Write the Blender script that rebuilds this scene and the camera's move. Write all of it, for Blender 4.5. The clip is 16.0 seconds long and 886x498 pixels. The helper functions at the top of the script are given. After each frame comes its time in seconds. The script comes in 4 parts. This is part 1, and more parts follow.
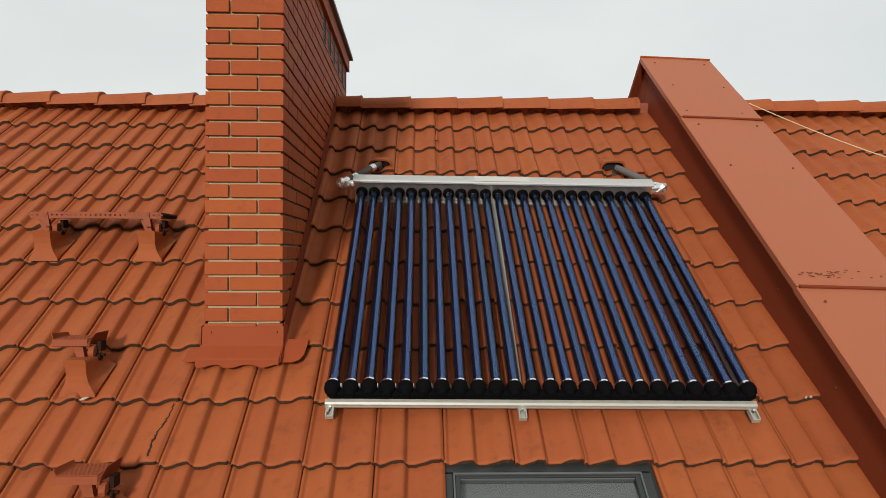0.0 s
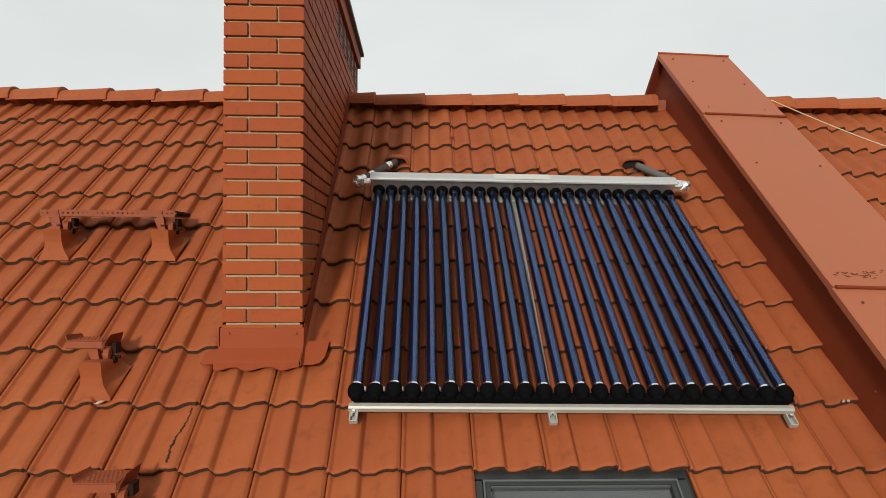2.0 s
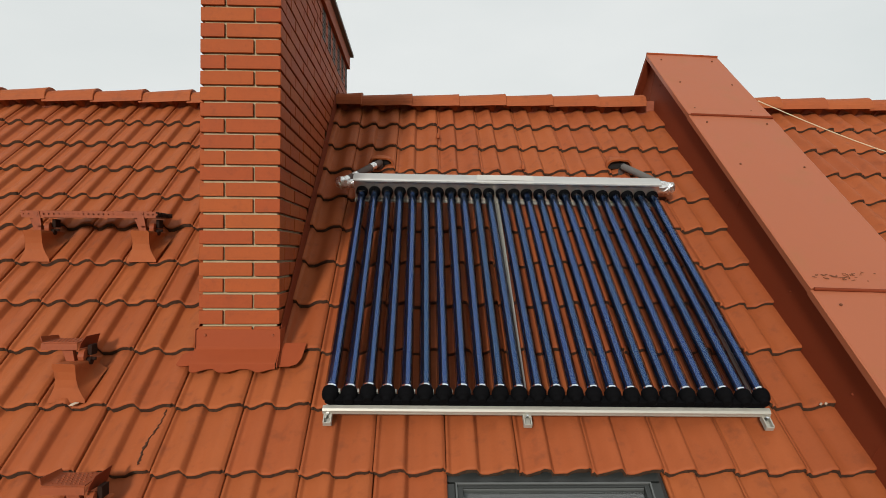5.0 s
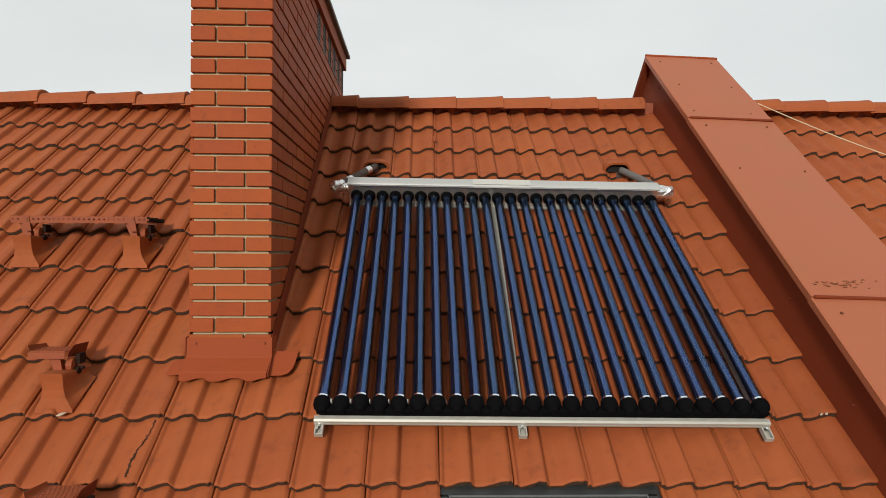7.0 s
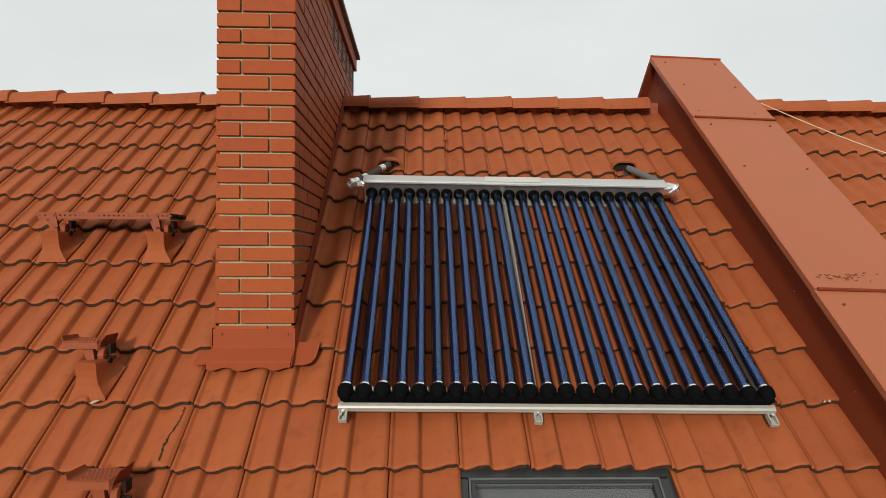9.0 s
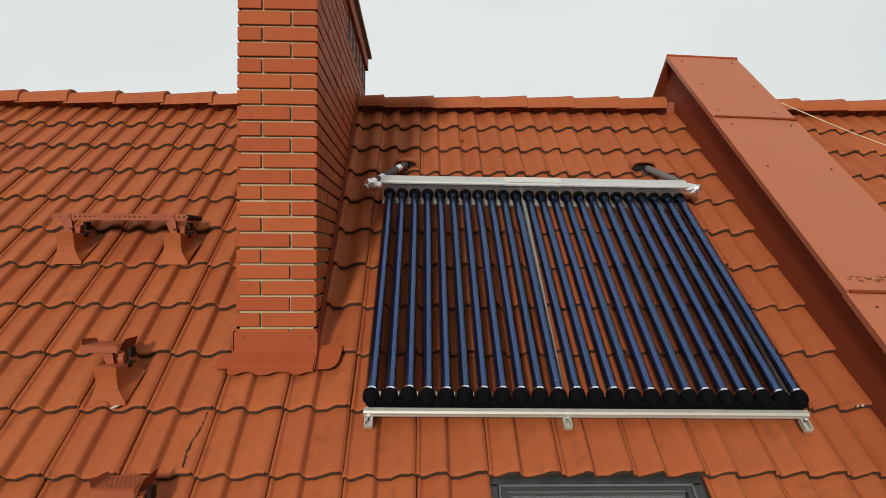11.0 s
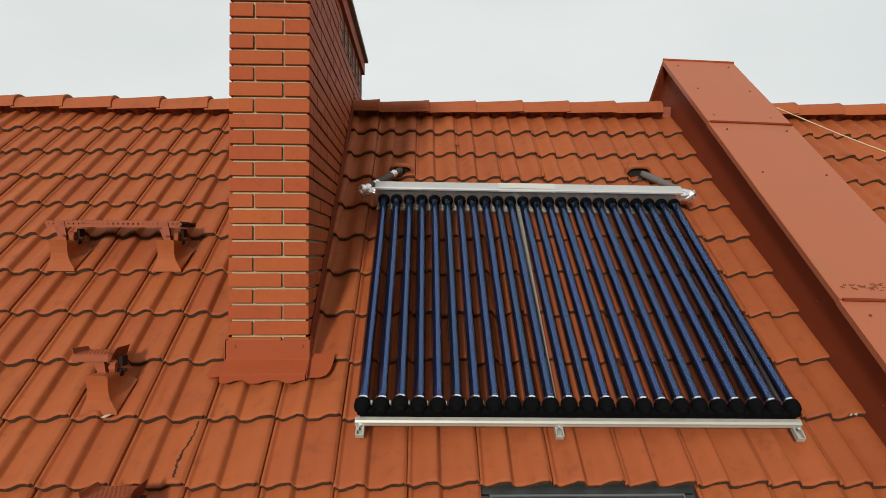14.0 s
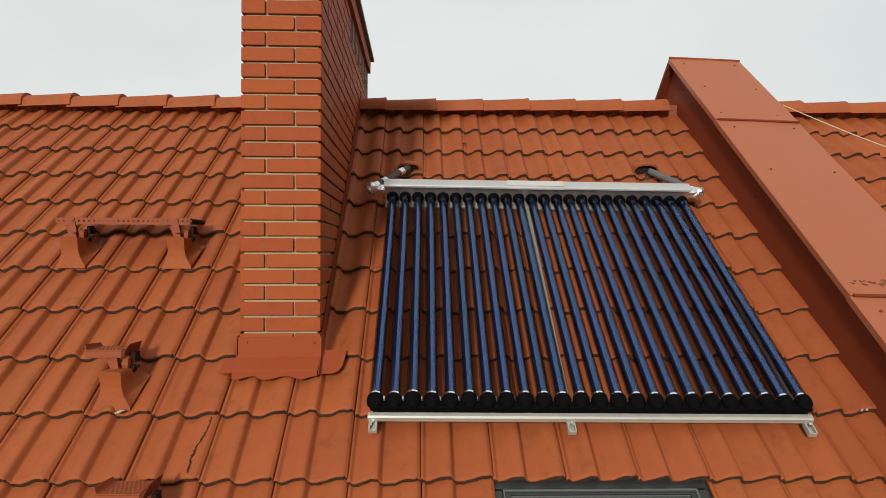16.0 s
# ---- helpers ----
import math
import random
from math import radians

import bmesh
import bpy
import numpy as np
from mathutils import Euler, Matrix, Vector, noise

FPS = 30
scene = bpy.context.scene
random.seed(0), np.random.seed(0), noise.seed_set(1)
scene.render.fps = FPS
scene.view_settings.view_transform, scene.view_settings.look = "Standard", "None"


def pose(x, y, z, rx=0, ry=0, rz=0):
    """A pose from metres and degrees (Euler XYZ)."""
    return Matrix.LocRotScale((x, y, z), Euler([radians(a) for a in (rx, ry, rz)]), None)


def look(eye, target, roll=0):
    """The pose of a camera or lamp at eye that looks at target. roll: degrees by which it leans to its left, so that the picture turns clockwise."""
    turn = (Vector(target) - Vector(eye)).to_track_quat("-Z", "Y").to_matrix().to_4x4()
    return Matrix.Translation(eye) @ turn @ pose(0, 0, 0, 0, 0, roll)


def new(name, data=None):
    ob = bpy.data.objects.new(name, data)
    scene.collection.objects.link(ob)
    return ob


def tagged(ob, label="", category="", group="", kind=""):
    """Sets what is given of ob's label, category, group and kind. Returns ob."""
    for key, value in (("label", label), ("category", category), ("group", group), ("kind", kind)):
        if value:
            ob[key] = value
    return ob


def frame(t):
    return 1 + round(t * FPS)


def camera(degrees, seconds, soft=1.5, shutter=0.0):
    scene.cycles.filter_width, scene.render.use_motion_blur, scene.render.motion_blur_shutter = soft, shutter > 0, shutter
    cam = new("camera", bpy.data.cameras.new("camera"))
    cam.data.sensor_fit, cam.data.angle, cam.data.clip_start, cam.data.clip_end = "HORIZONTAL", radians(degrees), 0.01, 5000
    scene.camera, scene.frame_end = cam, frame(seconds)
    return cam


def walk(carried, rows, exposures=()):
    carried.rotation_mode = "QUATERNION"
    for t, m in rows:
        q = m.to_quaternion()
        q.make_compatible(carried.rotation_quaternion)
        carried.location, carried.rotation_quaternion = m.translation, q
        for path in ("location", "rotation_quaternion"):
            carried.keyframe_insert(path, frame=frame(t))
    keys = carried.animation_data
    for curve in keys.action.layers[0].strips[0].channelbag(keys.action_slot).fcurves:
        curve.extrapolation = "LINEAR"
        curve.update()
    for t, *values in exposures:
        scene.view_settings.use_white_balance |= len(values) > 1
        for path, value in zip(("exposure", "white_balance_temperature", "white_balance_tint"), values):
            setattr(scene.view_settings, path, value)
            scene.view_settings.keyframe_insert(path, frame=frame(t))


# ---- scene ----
cam = camera(66.3, 16.0, soft=0.4)
# seconds, x, y, z in metres, then pitch, yaw and roll in degrees
ROWS = [
    (0.0, 0.6565, -3.3649, 6.4811, 0.418, -2.247, 0.154),
    (0.5, 0.5862, -3.3373, 6.4857, 0.407, -2.263, 0.170),
    (1.0, 0.5610, -3.2994, 6.4841, 0.405, -2.250, 0.164),
    (1.5, 0.5483, -3.2799, 6.4826, 0.387, -2.288, 0.172),
    (2.0, 0.5374, -3.2629, 6.4785, 0.399, -2.316, 0.196),
    (2.5, 0.4896, -3.2554, 6.4891, 0.396, -2.316, 0.195),
    (3.0, 0.5041, -3.2613, 6.4866, 0.407, -2.276, 0.218),
    (3.5, 0.5437, -3.2779, 6.4885, 0.377, -2.254, 0.243),
    (4.0, 0.5777, -3.2744, 6.4857, 0.405, -2.245, 0.209),
    (4.5, 0.6298, -3.2696, 6.4836, 0.400, -2.134, 0.235),
    (7.0, 0.6876, -3.2075, 6.5238, 0.327, -2.097, 0.254),
    (7.5, 0.6789, -3.2489, 6.4862, 0.357, -2.102, 0.251),
    (8.0, 0.6441, -3.3070, 6.4765, 0.339, -2.127, 0.265),
    (8.5, 0.6235, -3.3273, 6.4722, 0.332, -2.154, 0.241),
    (9.0, 0.5979, -3.3244, 6.4936, 0.348, -2.154, 0.225),
    (9.5, 0.5584, -3.3007, 6.4931, 0.384, -2.227, 0.223),
    (12.0, 0.4655, -3.2607, 6.5064, 0.337, -2.181, 0.185),
    (12.5, 0.4805, -3.2582, 6.5062, 0.353, -2.166, 0.197),
    (13.0, 0.4987, -3.2468, 6.5241, 0.395, -2.121, 0.178),
    (13.5, 0.5110, -3.2505, 6.5392, 0.339, -2.095, 0.156),
    (14.0, 0.5209, -3.2595, 6.5411, 0.343, -2.107, 0.162),
    (14.5, 0.5538, -3.2644, 6.5392, 0.366, -2.035, 0.175),
    (15.0, 0.5648, -3.3213, 6.5304, 0.306, -2.062, 0.175),
    (15.5, 0.5300, -3.3138, 6.5219, 0.410, -2.094, 0.135),
    (16.0, 0.4664, -3.2658, 6.5215, 0.379, -2.110, 0.129),
]
walk(cam, [(t, pose(x, y, z, 90 + pitch, 0, yaw) @ pose(0, 0, 0, 0, 0, roll)) for t, x, y, z, pitch, yaw, roll in ROWS])
scene.view_settings.exposure = 0.0

# ---- light: bright hazy sky, the low sun softened by thin cloud ----
SUN_EL, SUN_AZ = 15.0, 16.3        # height, and degrees to the left of straight behind the camera
world = bpy.data.worlds.new("overcast_sky")
scene.world = world
world.use_nodes = True
wt = world.node_tree
wt.nodes.clear()
w_out = wt.nodes.new("ShaderNodeOutputWorld")
w_bg = wt.nodes.new("ShaderNodeBackground")
w_sky = wt.nodes.new("ShaderNodeTexSky")
w_sky.sky_type = 'NISHITA'
w_sky.sun_disc = False
w_sky.sun_elevation = radians(SUN_EL)
w_sky.sun_rotation = radians(180 + SUN_AZ)
w_dim = wt.nodes.new("ShaderNodeVectorMath")
w_dim.operation = 'SCALE'
w_dim.inputs["Scale"].default_value = 0.08
w_tc = wt.nodes.new("ShaderNodeTexCoord")
w_map = wt.nodes.new("ShaderNodeMapping")
w_map.inputs["Scale"].default_value = (1.0, 1.0, 2.6)
w_noise = wt.nodes.new("ShaderNodeTexNoise")
w_noise.inputs["Scale"].default_value = 2.3
w_noise.inputs["Detail"].default_value = 5.0
w_ramp = wt.nodes.new("ShaderNodeValToRGB")
w_ramp.color_ramp.elements[0].position = 0.30
w_ramp.color_ramp.elements[0].color = (0.74, 0.775, 0.765, 1)
w_ramp.color_ramp.elements[1].position = 0.72
w_ramp.color_ramp.elements[1].color = (0.84, 0.86, 0.845, 1)
w_mix = wt.nodes.new("ShaderNodeMix")
w_mix.data_type = 'RGBA'
w_mix.inputs["Factor"].default_value = 0.93
wt.links.new(w_tc.outputs["Generated"], w_map.inputs["Vector"])
wt.links.new(w_map.outputs["Vector"], w_noise.inputs["Vector"])
wt.links.new(w_noise.outputs["Fac"], w_ramp.inputs["Fac"])
wt.links.new(w_sky.outputs["Color"], w_dim.inputs[0])
wt.links.new(w_dim.outputs["Vector"], w_mix.inputs[6])
wt.links.new(w_ramp.outputs["Color"], w_mix.inputs[7])
wt.links.new(w_mix.outputs[2], w_bg.inputs["Color"])
wt.links.new(w_bg.outputs["Background"], w_out.inputs["Surface"])
w_bg.inputs["Strength"].default_value = 1.0

sun_data = bpy.data.lights.new("sun", 'SUN')
sun_data.energy = 3.15
sun_data.angle = radians(7)
sun_data.color = (1.0, 0.95, 0.88)
sun = new("sun", sun_data)
sun.matrix_world = look((0, 0, 30), (math.sin(radians(SUN_AZ)), math.cos(radians(SUN_AZ)), 30 - math.tan(radians(SUN_EL))))


# ---- materials ----
def material(name, base, rough=0.6, metal=0.0, spread=0.10, hue=0.0, big=1.6, small=45.0, stain=None, stain_amount=0.0,
             bump=0.15, bump_scale=120.0, coat=0.0, spec=0.5, local=True, piece=0.0):
    """A surface with broad and fine variation, optional stains, a difference from piece to piece, and fine relief."""
    m = bpy.data.materials.new(name)
    m.use_nodes = True
    nt = m.node_tree
    b = nt.nodes["Principled BSDF"]
    b.inputs["Roughness"].default_value = rough
    b.inputs["Metallic"].default_value = metal
    b.inputs["Coat Weight"].default_value = coat
    b.inputs["Coat Roughness"].default_value = 0.05
    b.inputs["Specular IOR Level"].default_value = spec
    tc = nt.nodes.new("ShaderNodeTexCoord")
    info = nt.nodes.new("ShaderNodeObjectInfo")
    shift = nt.nodes.new("ShaderNodeVectorMath")
    shift.operation = 'ADD'
    spin = nt.nodes.new("ShaderNodeMath")
    spin.operation = 'MULTIPLY'
    spin.inputs[1].default_value = 37.0
    nt.links.new(info.outputs["Random"], spin.inputs[0])
    nt.links.new(tc.outputs["Object"], shift.inputs[0])
    nt.links.new(spin.outputs[0], shift.inputs[1])

    def noise_at(scale, detail=4.0):
        n = nt.nodes.new("ShaderNodeTexNoise")
        n.inputs["Scale"].default_value = scale
        n.inputs["Detail"].default_value = detail
        n.inputs["Roughness"].default_value = 0.6
        nt.links.new(shift.outputs[0], n.inputs["Vector"])
        return n.outputs["Fac"]

    def sum_of(*pairs):
        total = None
        for sock, k in pairs:
            mul = nt.nodes.new("ShaderNodeMath")
            mul.operation = 'MULTIPLY_ADD'
            mul.inputs[1].default_value = k
            mul.inputs[2].default_value = -0.5 * k
            nt.links.new(sock, mul.inputs[0])
            if total is None:
                total = mul.outputs[0]
            else:
                add = nt.nodes.new("ShaderNodeMath")
                nt.links.new(total, add.inputs[0])
                nt.links.new(mul.outputs[0], add.inputs[1])
                total = add.outputs[0]
        return total

    large, fine = noise_at(big), noise_at(small)
    value = sum_of((large, spread * 2.4), (fine, spread * 1.2), (info.outputs["Random"], piece))
    one = nt.nodes.new("ShaderNodeMath")
    one.inputs[1].default_value = 1.0
    nt.links.new(value, one.inputs[0])
    hsv = nt.nodes.new("ShaderNodeHueSaturation")
    hsv.inputs["Color"].default_value = (*base, 1)
    nt.links.new(one.outputs[0], hsv.inputs["Value"])
    if hue:
        hm = nt.nodes.new("ShaderNodeMath")
        hm.operation = 'MULTIPLY_ADD'
        hm.inputs[1].default_value = hue
        hm.inputs[2].default_value = 0.5 - hue / 2
        nt.links.new(info.outputs["Random"], hm.inputs[0])
        nt.links.new(hm.outputs[0], hsv.inputs["Hue"])
    colour = hsv.outputs["Color"]
    if stain:
        sn = noise_at(big * 3.3, 7.0)
        ramp = nt.nodes.new("ShaderNodeMapRange")
        ramp.inputs["From Min"].default_value = 0.54
        ramp.inputs["From Max"].default_value = 0.74
        ramp.inputs["To Max"].default_value = stain_amount
        nt.links.new(sn, ramp.inputs["Value"])
        mix = nt.nodes.new("ShaderNodeMix")
        mix.data_type = 'RGBA'
        nt.links.new(ramp.outputs[0], mix.inputs["Factor"])
        nt.links.new(colour, mix.inputs[6])
        mix.inputs[7].default_value = (*stain, 1)
        colour = mix.outputs[2]
    nt.links.new(colour, b.inputs["Base Color"])
    rv = sum_of((large, 0.12), (fine, 0.10))
    ra = nt.nodes.new("ShaderNodeMath")
    ra.inputs[1].default_value = rough
    ra.use_clamp = True
    nt.links.new(rv, ra.inputs[0])
    nt.links.new(ra.outputs[0], b.inputs["Roughness"])
    if bump:
        bp = nt.nodes.new("ShaderNodeBump")
        bp.inputs["Strength"].default_value = bump
        bp.inputs["Distance"].default_value = 0.002
        nt.links.new(noise_at(bump_scale, 6.0), bp.inputs["Height"])
        nt.links.new(bp.outputs[0], b.inputs["Normal"])
    return m


M_TILE = material("clay_tile", (0.290, 0.0735, 0.0225), 0.64, spread=0.13, hue=0.003, big=4.0, small=80, stain=(0.165, 0.044, 0.018),
                  stain_amount=0.6, bump=0.4, bump_scale=240, piece=0.07, spec=0.18)
# nose grime, coloured darker still for the shade under each tile
M_EDGE = material("weathered_shaded_tile_edge", (0.052, 0.027, 0.016), 0.95, spread=0.4, big=18, small=150, stain=(0.115, 0.085, 0.050), stain_amount=0.6,
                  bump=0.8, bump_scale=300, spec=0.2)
M_BRICK = material("smooth_facing_brick", (0.285, 0.061, 0.0160), 0.66, spread=0.14, hue=0.006, big=9, small=70, stain=(0.15, 0.038, 0.016),
                   stain_amount=0.35, bump=0.3, bump_scale=220, piece=0.12, spec=0.15)
M_MORTAR = material("sandy_mortar", (0.36, 0.285, 0.175), 0.95, spread=0.22, big=8, small=120, stain=(0.25, 0.19, 0.13), stain_amount=0.6, bump=0.7,
                    bump_scale=350, spec=0.2)
M_PAINT = material("brick_red_painted_sheet", (0.250, 0.052, 0.0180), 0.62, spread=0.06, big=2.2, small=30, stain=(0.20, 0.042, 0.018), stain_amount=0.4,
                   bump=0.06, bump_scale=40, spec=0.10)
M_CLAD = material("faded_salmon_red_sheet", (0.325, 0.099, 0.047), 0.5, spread=0.06, big=1.3, small=30, stain=(0.29, 0.105, 0.044), stain_amount=0.7,
                  bump=0.05, bump_scale=25, spec=0.2)
M_STEEL_RED = material("red_coated_steel", (0.235, 0.054, 0.0185), 0.6, spread=0.16, big=9, small=60, stain=(0.12, 0.035, 0.018), stain_amount=0.6, bump=0.1, spec=0.2)
M_CLAMP = material("dark_weathered_steel", (0.020, 0.009, 0.006), 0.8, spread=0.3, big=14, small=80, bump=0.3, spec=0.1)
# also puts shade into the colour of the step wing, hems and back cover
M_DARKRED = material("dark_red_sheet", (0.165, 0.032, 0.012), 0.7, spread=0.12, big=4, small=40, bump=0.1, spec=0.1)
M_ALU = material("brushed_aluminium", (0.40, 0.385, 0.335), 0.5, metal=0.35, spread=0.07, big=5, small=60, bump=0.05, bump_scale=60)
M_ALU_FACE = material("matt_aluminium_sheet", (0.60, 0.56, 0.51), 0.32, metal=0.9, spread=0.10, big=6, small=60, bump=0.05)
M_LID = material("white_aluminium_lid", (0.40, 0.40, 0.385), 0.42, metal=0.2, spread=0.05, big=4, small=50, bump=0.04)
M_LABEL = material("pale_label", (0.45, 0.44, 0.405), 0.6, spread=0.04, big=8, bump=0.0)
M_RUBBER = material("black_rubber", (0.0035, 0.0035, 0.004), 0.8, spread=0.25, big=20, small=90, bump=0.4, bump_scale=200, spec=0.03)
M_TUBE = material("blue_black_absorber_coating", (0.120, 0.232, 0.490), 0.10, metal=0.95, spread=0.05, big=2, small=5, bump=0.0, piece=0.22, hue=0.02)
M_TUBE.node_tree.nodes["Principled BSDF"].inputs["Specular Tint"].default_value = (0.10, 0.14, 0.28, 1)   # the coating stays dark at a slant
M_CHROME = material("silvered_tip", (0.85, 0.86, 0.88), 0.12, metal=1.0, spread=0.05, bump=0.0)
M_FOIL = material("crumpled_foil", (0.80, 0.79, 0.77), 0.28, metal=0.95, spread=0.10, big=18, small=90, bump=1.0, bump_scale=70)
M_FOAM = material("grey_brown_pipe_foam", (0.085, 0.060, 0.050), 0.85, spread=0.15, big=9, small=90, bump=0.5, bump_scale=150)
M_FOAM_GREY = material("grey_pipe_foam", (0.10, 0.092, 0.085), 0.8, spread=0.15, big=9, small=90, bump=0.4, bump_scale=150)
# near-black colour for the darkness inside openings
M_HOLE = material("opening_shade", (0.01, 0.009, 0.008), 0.9, spread=0.1, bump=0.0)
M_GRILLE = material("weathered_vent_grille", (0.10, 0.075, 0.062), 0.7, spread=0.3, big=12, small=80, bump=0.3)
M_CAP = material("grey_capping_slab", (0.16, 0.14, 0.13), 0.85, spread=0.2, big=5, small=60, bump=0.4)
M_WINFRAME = material("grey_window_flashing", (0.022, 0.024, 0.023), 0.5, metal=0.0, spread=0.12, big=5, small=40, bump=0.06)
M_WININNER = material("pale_grey_sash_edge", (0.10, 0.105, 0.102), 0.5, metal=0.3, spread=0.08, big=5, small=40, bump=0.05)
M_BLIND = material("grey_blind_cloth", (0.115, 0.115, 0.122), 0.9, spread=0.015, big=2, small=9, bump=0.0)
M_DECK = material("dark_roof_underlay", (0.035, 0.03, 0.028), 0.9, spread=0.2, big=2, small=30, bump=0.2)
M_ROLL = material("ridge_roll", (0.24, 0.060, 0.026), 0.8, spread=0.25, big=12, small=90, bump=0.6)
M_CORD = material("cream_cord", (0.52, 0.43, 0.29), 0.7, spread=0.1, big=10, bump=0.0)
M_PALE = material("pale_mortar_smear", (0.42, 0.34, 0.26), 0.9, spread=0.2, big=30, bump=0.4)
M_CRACK = material("grimy_crack", (0.055, 0.026, 0.016), 0.95, spread=0.3, big=30, bump=0.4, spec=0.1)
M_FLAKE = material("rusty_dirt", (0.14, 0.055, 0.030), 0.95, spread=0.4, big=40, bump=0.3, spec=0.1)
M_RENDER = material("plain_render", (0.55, 0.52, 0.46), 0.9, spread=0.08, big=1.2, small=30, bump=0.3)
M_GROUND = material("grass_ground", (0.07, 0.085, 0.035), 0.95, spread=0.25, big=0.15, small=3, bump=0.4, bump_scale=8)


def thin_glass(name, tint, shine, rim):
    """Thin clear glass: lets light through with a tint, and mirrors more towards its rim."""
    m = bpy.data.materials.new(name)
    m.use_nodes = True
    nt = m.node_tree
    nt.nodes.clear()
    out = nt.nodes.new("ShaderNodeOutputMaterial")
    mix = nt.nodes.new("ShaderNodeMixShader")
    facing = nt.nodes.new("ShaderNodeLayerWeight")
    facing.inputs["Blend"].default_value = 0.5
    steep = nt.nodes.new("ShaderNodeMath")
    steep.operation = 'POWER'
    steep.inputs[1].default_value = 4.0
    amount = nt.nodes.new("ShaderNodeMath")
    amount.operation = 'MULTIPLY_ADD'
    amount.inputs[1].default_value = rim
    amount.inputs[2].default_value = shine
    clear = nt.nodes.new("ShaderNodeBsdfTransparent")
    clear.inputs["Color"].default_value = (*tint, 1)
    gloss = nt.nodes.new("ShaderNodeBsdfGlossy")
    gloss.inputs["Roughness"].default_value = 0.02
    nt.links.new(facing.outputs["Facing"], steep.inputs[0])
    nt.links.new(steep.outputs[0], amount.inputs[0])
    nt.links.new(amount.outputs[0], mix.inputs[0])
    nt.links.new(clear.outputs[0], mix.inputs[1])
    nt.links.new(gloss.outputs[0], mix.inputs[2])
    nt.links.new(mix.outputs[0], out.inputs["Surface"])
    return m


M_GLASS = thin_glass("window_glass", (0.85, 0.87, 0.86), 0.06, 0.6)
# clear tube glass; its grey tint deepens the shade between the tubes
M_SHELL = thin_glass("shade_tinted_tube_glass", (0.61, 0.63, 0.67), 0.040, 0.45)


# ---- mesh helpers ----
def mesh_of(name, bm, mats, smooth=False):
    me = bpy.data.meshes.new(name)
    bmesh.ops.recalc_face_normals(bm, faces=bm.faces)
    if smooth:
        for f in bm.faces:
            f.smooth = len(f.verts) <= 4
    bm.to_mesh(me)
    bm.free()
    for m in (mats if isinstance(mats, (list, tuple)) else [mats]):
        me.materials.append(m)
    return me


def part(name, bm, mats, parent=None, label="", smooth=False, at=None):
    """Links a bmesh as one mesh object, under a thing or a part if one is given."""
    ob = new(name, bm if isinstance(bm, bpy.types.Mesh) else mesh_of(name, bm, mats, smooth))
    if parent is not None:
        ob.parent = parent
    if at is not None:
        ob.matrix_basis = at
    if label:
        tagged(ob, label)
    return ob


def thing(name, m, label, category, group="", kind=""):
    ob = new(name)
    ob.empty_display_size = 0.1
    ob.matrix_world = m
    return tagged(ob, label, category, group, kind)


def box(bm, x0, x1, y0, y1, z0, z1, bevel=0.0, mat=0):
    vs = [bm.verts.new((x, y, z)) for z in (z0, z1) for y in (y0, y1) for x in (x0, x1)]
    fs = [bm.faces.new([vs[i] for i in q]) for q in ((0, 2, 3, 1), (4, 5, 7, 6), (0, 1, 5, 4), (2, 6, 7, 3), (0, 4, 6, 2), (1, 3, 7, 5))]
    for f in fs:
        f.material_index = mat
    if bevel:
        es = {e for f in fs for e in f.edges}
        bmesh.ops.bevel(bm, geom=list(es), offset=bevel, segments=2, profile=0.6, affect='EDGES')


def ring_loft(bm, rings, closed=True, cap=True, mat=0):
    """Joins rings of equal length into a skin."""
    rows = [[bm.verts.new(p) for p in r] for r in rings]
    n = len(rows[0])
    for a, b in zip(rows, rows[1:]):
        for i in range(n if closed else n - 1):
            j = (i + 1) % n
            bm.faces.new((a[i], a[j], b[j], b[i])).material_index = mat
    if cap and closed:
        for ring in (list(reversed(rings[0])), rings[-1]):
            bm.faces.new([bm.verts.new(p) for p in ring]).material_index = mat
    return rows


def tube_rings(path, radii, seg=16, wobble=0.0, rng=None):
    """Rings of a round bar that follows a path."""
    path = [Vector(p) for p in path]
    rings = []
    for i, p in enumerate(path):
        d = (path[min(i + 1, len(path) - 1)] - path[max(i - 1, 0)]).normalized()
        up = Vector((0, 0, 1)) if abs(d.z) < 0.9 else Vector((1, 0, 0))
        a = d.cross(up).normalized()
        b = a.cross(d)
        ring = []
        for k in range(seg):
            th = 2 * math.pi * k / seg
            r = radii[i] * (1 + (rng.uniform(-wobble, wobble) if wobble else 0))
            ring.append(p + (a * math.cos(th) + b * math.sin(th)) * r)
        rings.append(ring)
    return rings


def bar(bm, path, r, seg=16, mat=0, wobble=0.0, rng=None):
    radii = r if isinstance(r, (list, tuple)) else [r] * len(path)
    ring_loft(bm, tube_rings(path, radii, seg, wobble, rng), mat=mat)


def slab(bm, outline, axis_a, axis_b, axis_c, thick, origin=(0, 0, 0), mat=0):
    """A plate: outline in two axes, with a thickness along the third."""
    A, B, C, O = Vector(axis_a), Vector(axis_b), Vector(axis_c), Vector(origin)
    ring_loft(bm, [[O + A * p + B * q + C * t for p, q in outline] for t in (0, thick)], mat=mat)


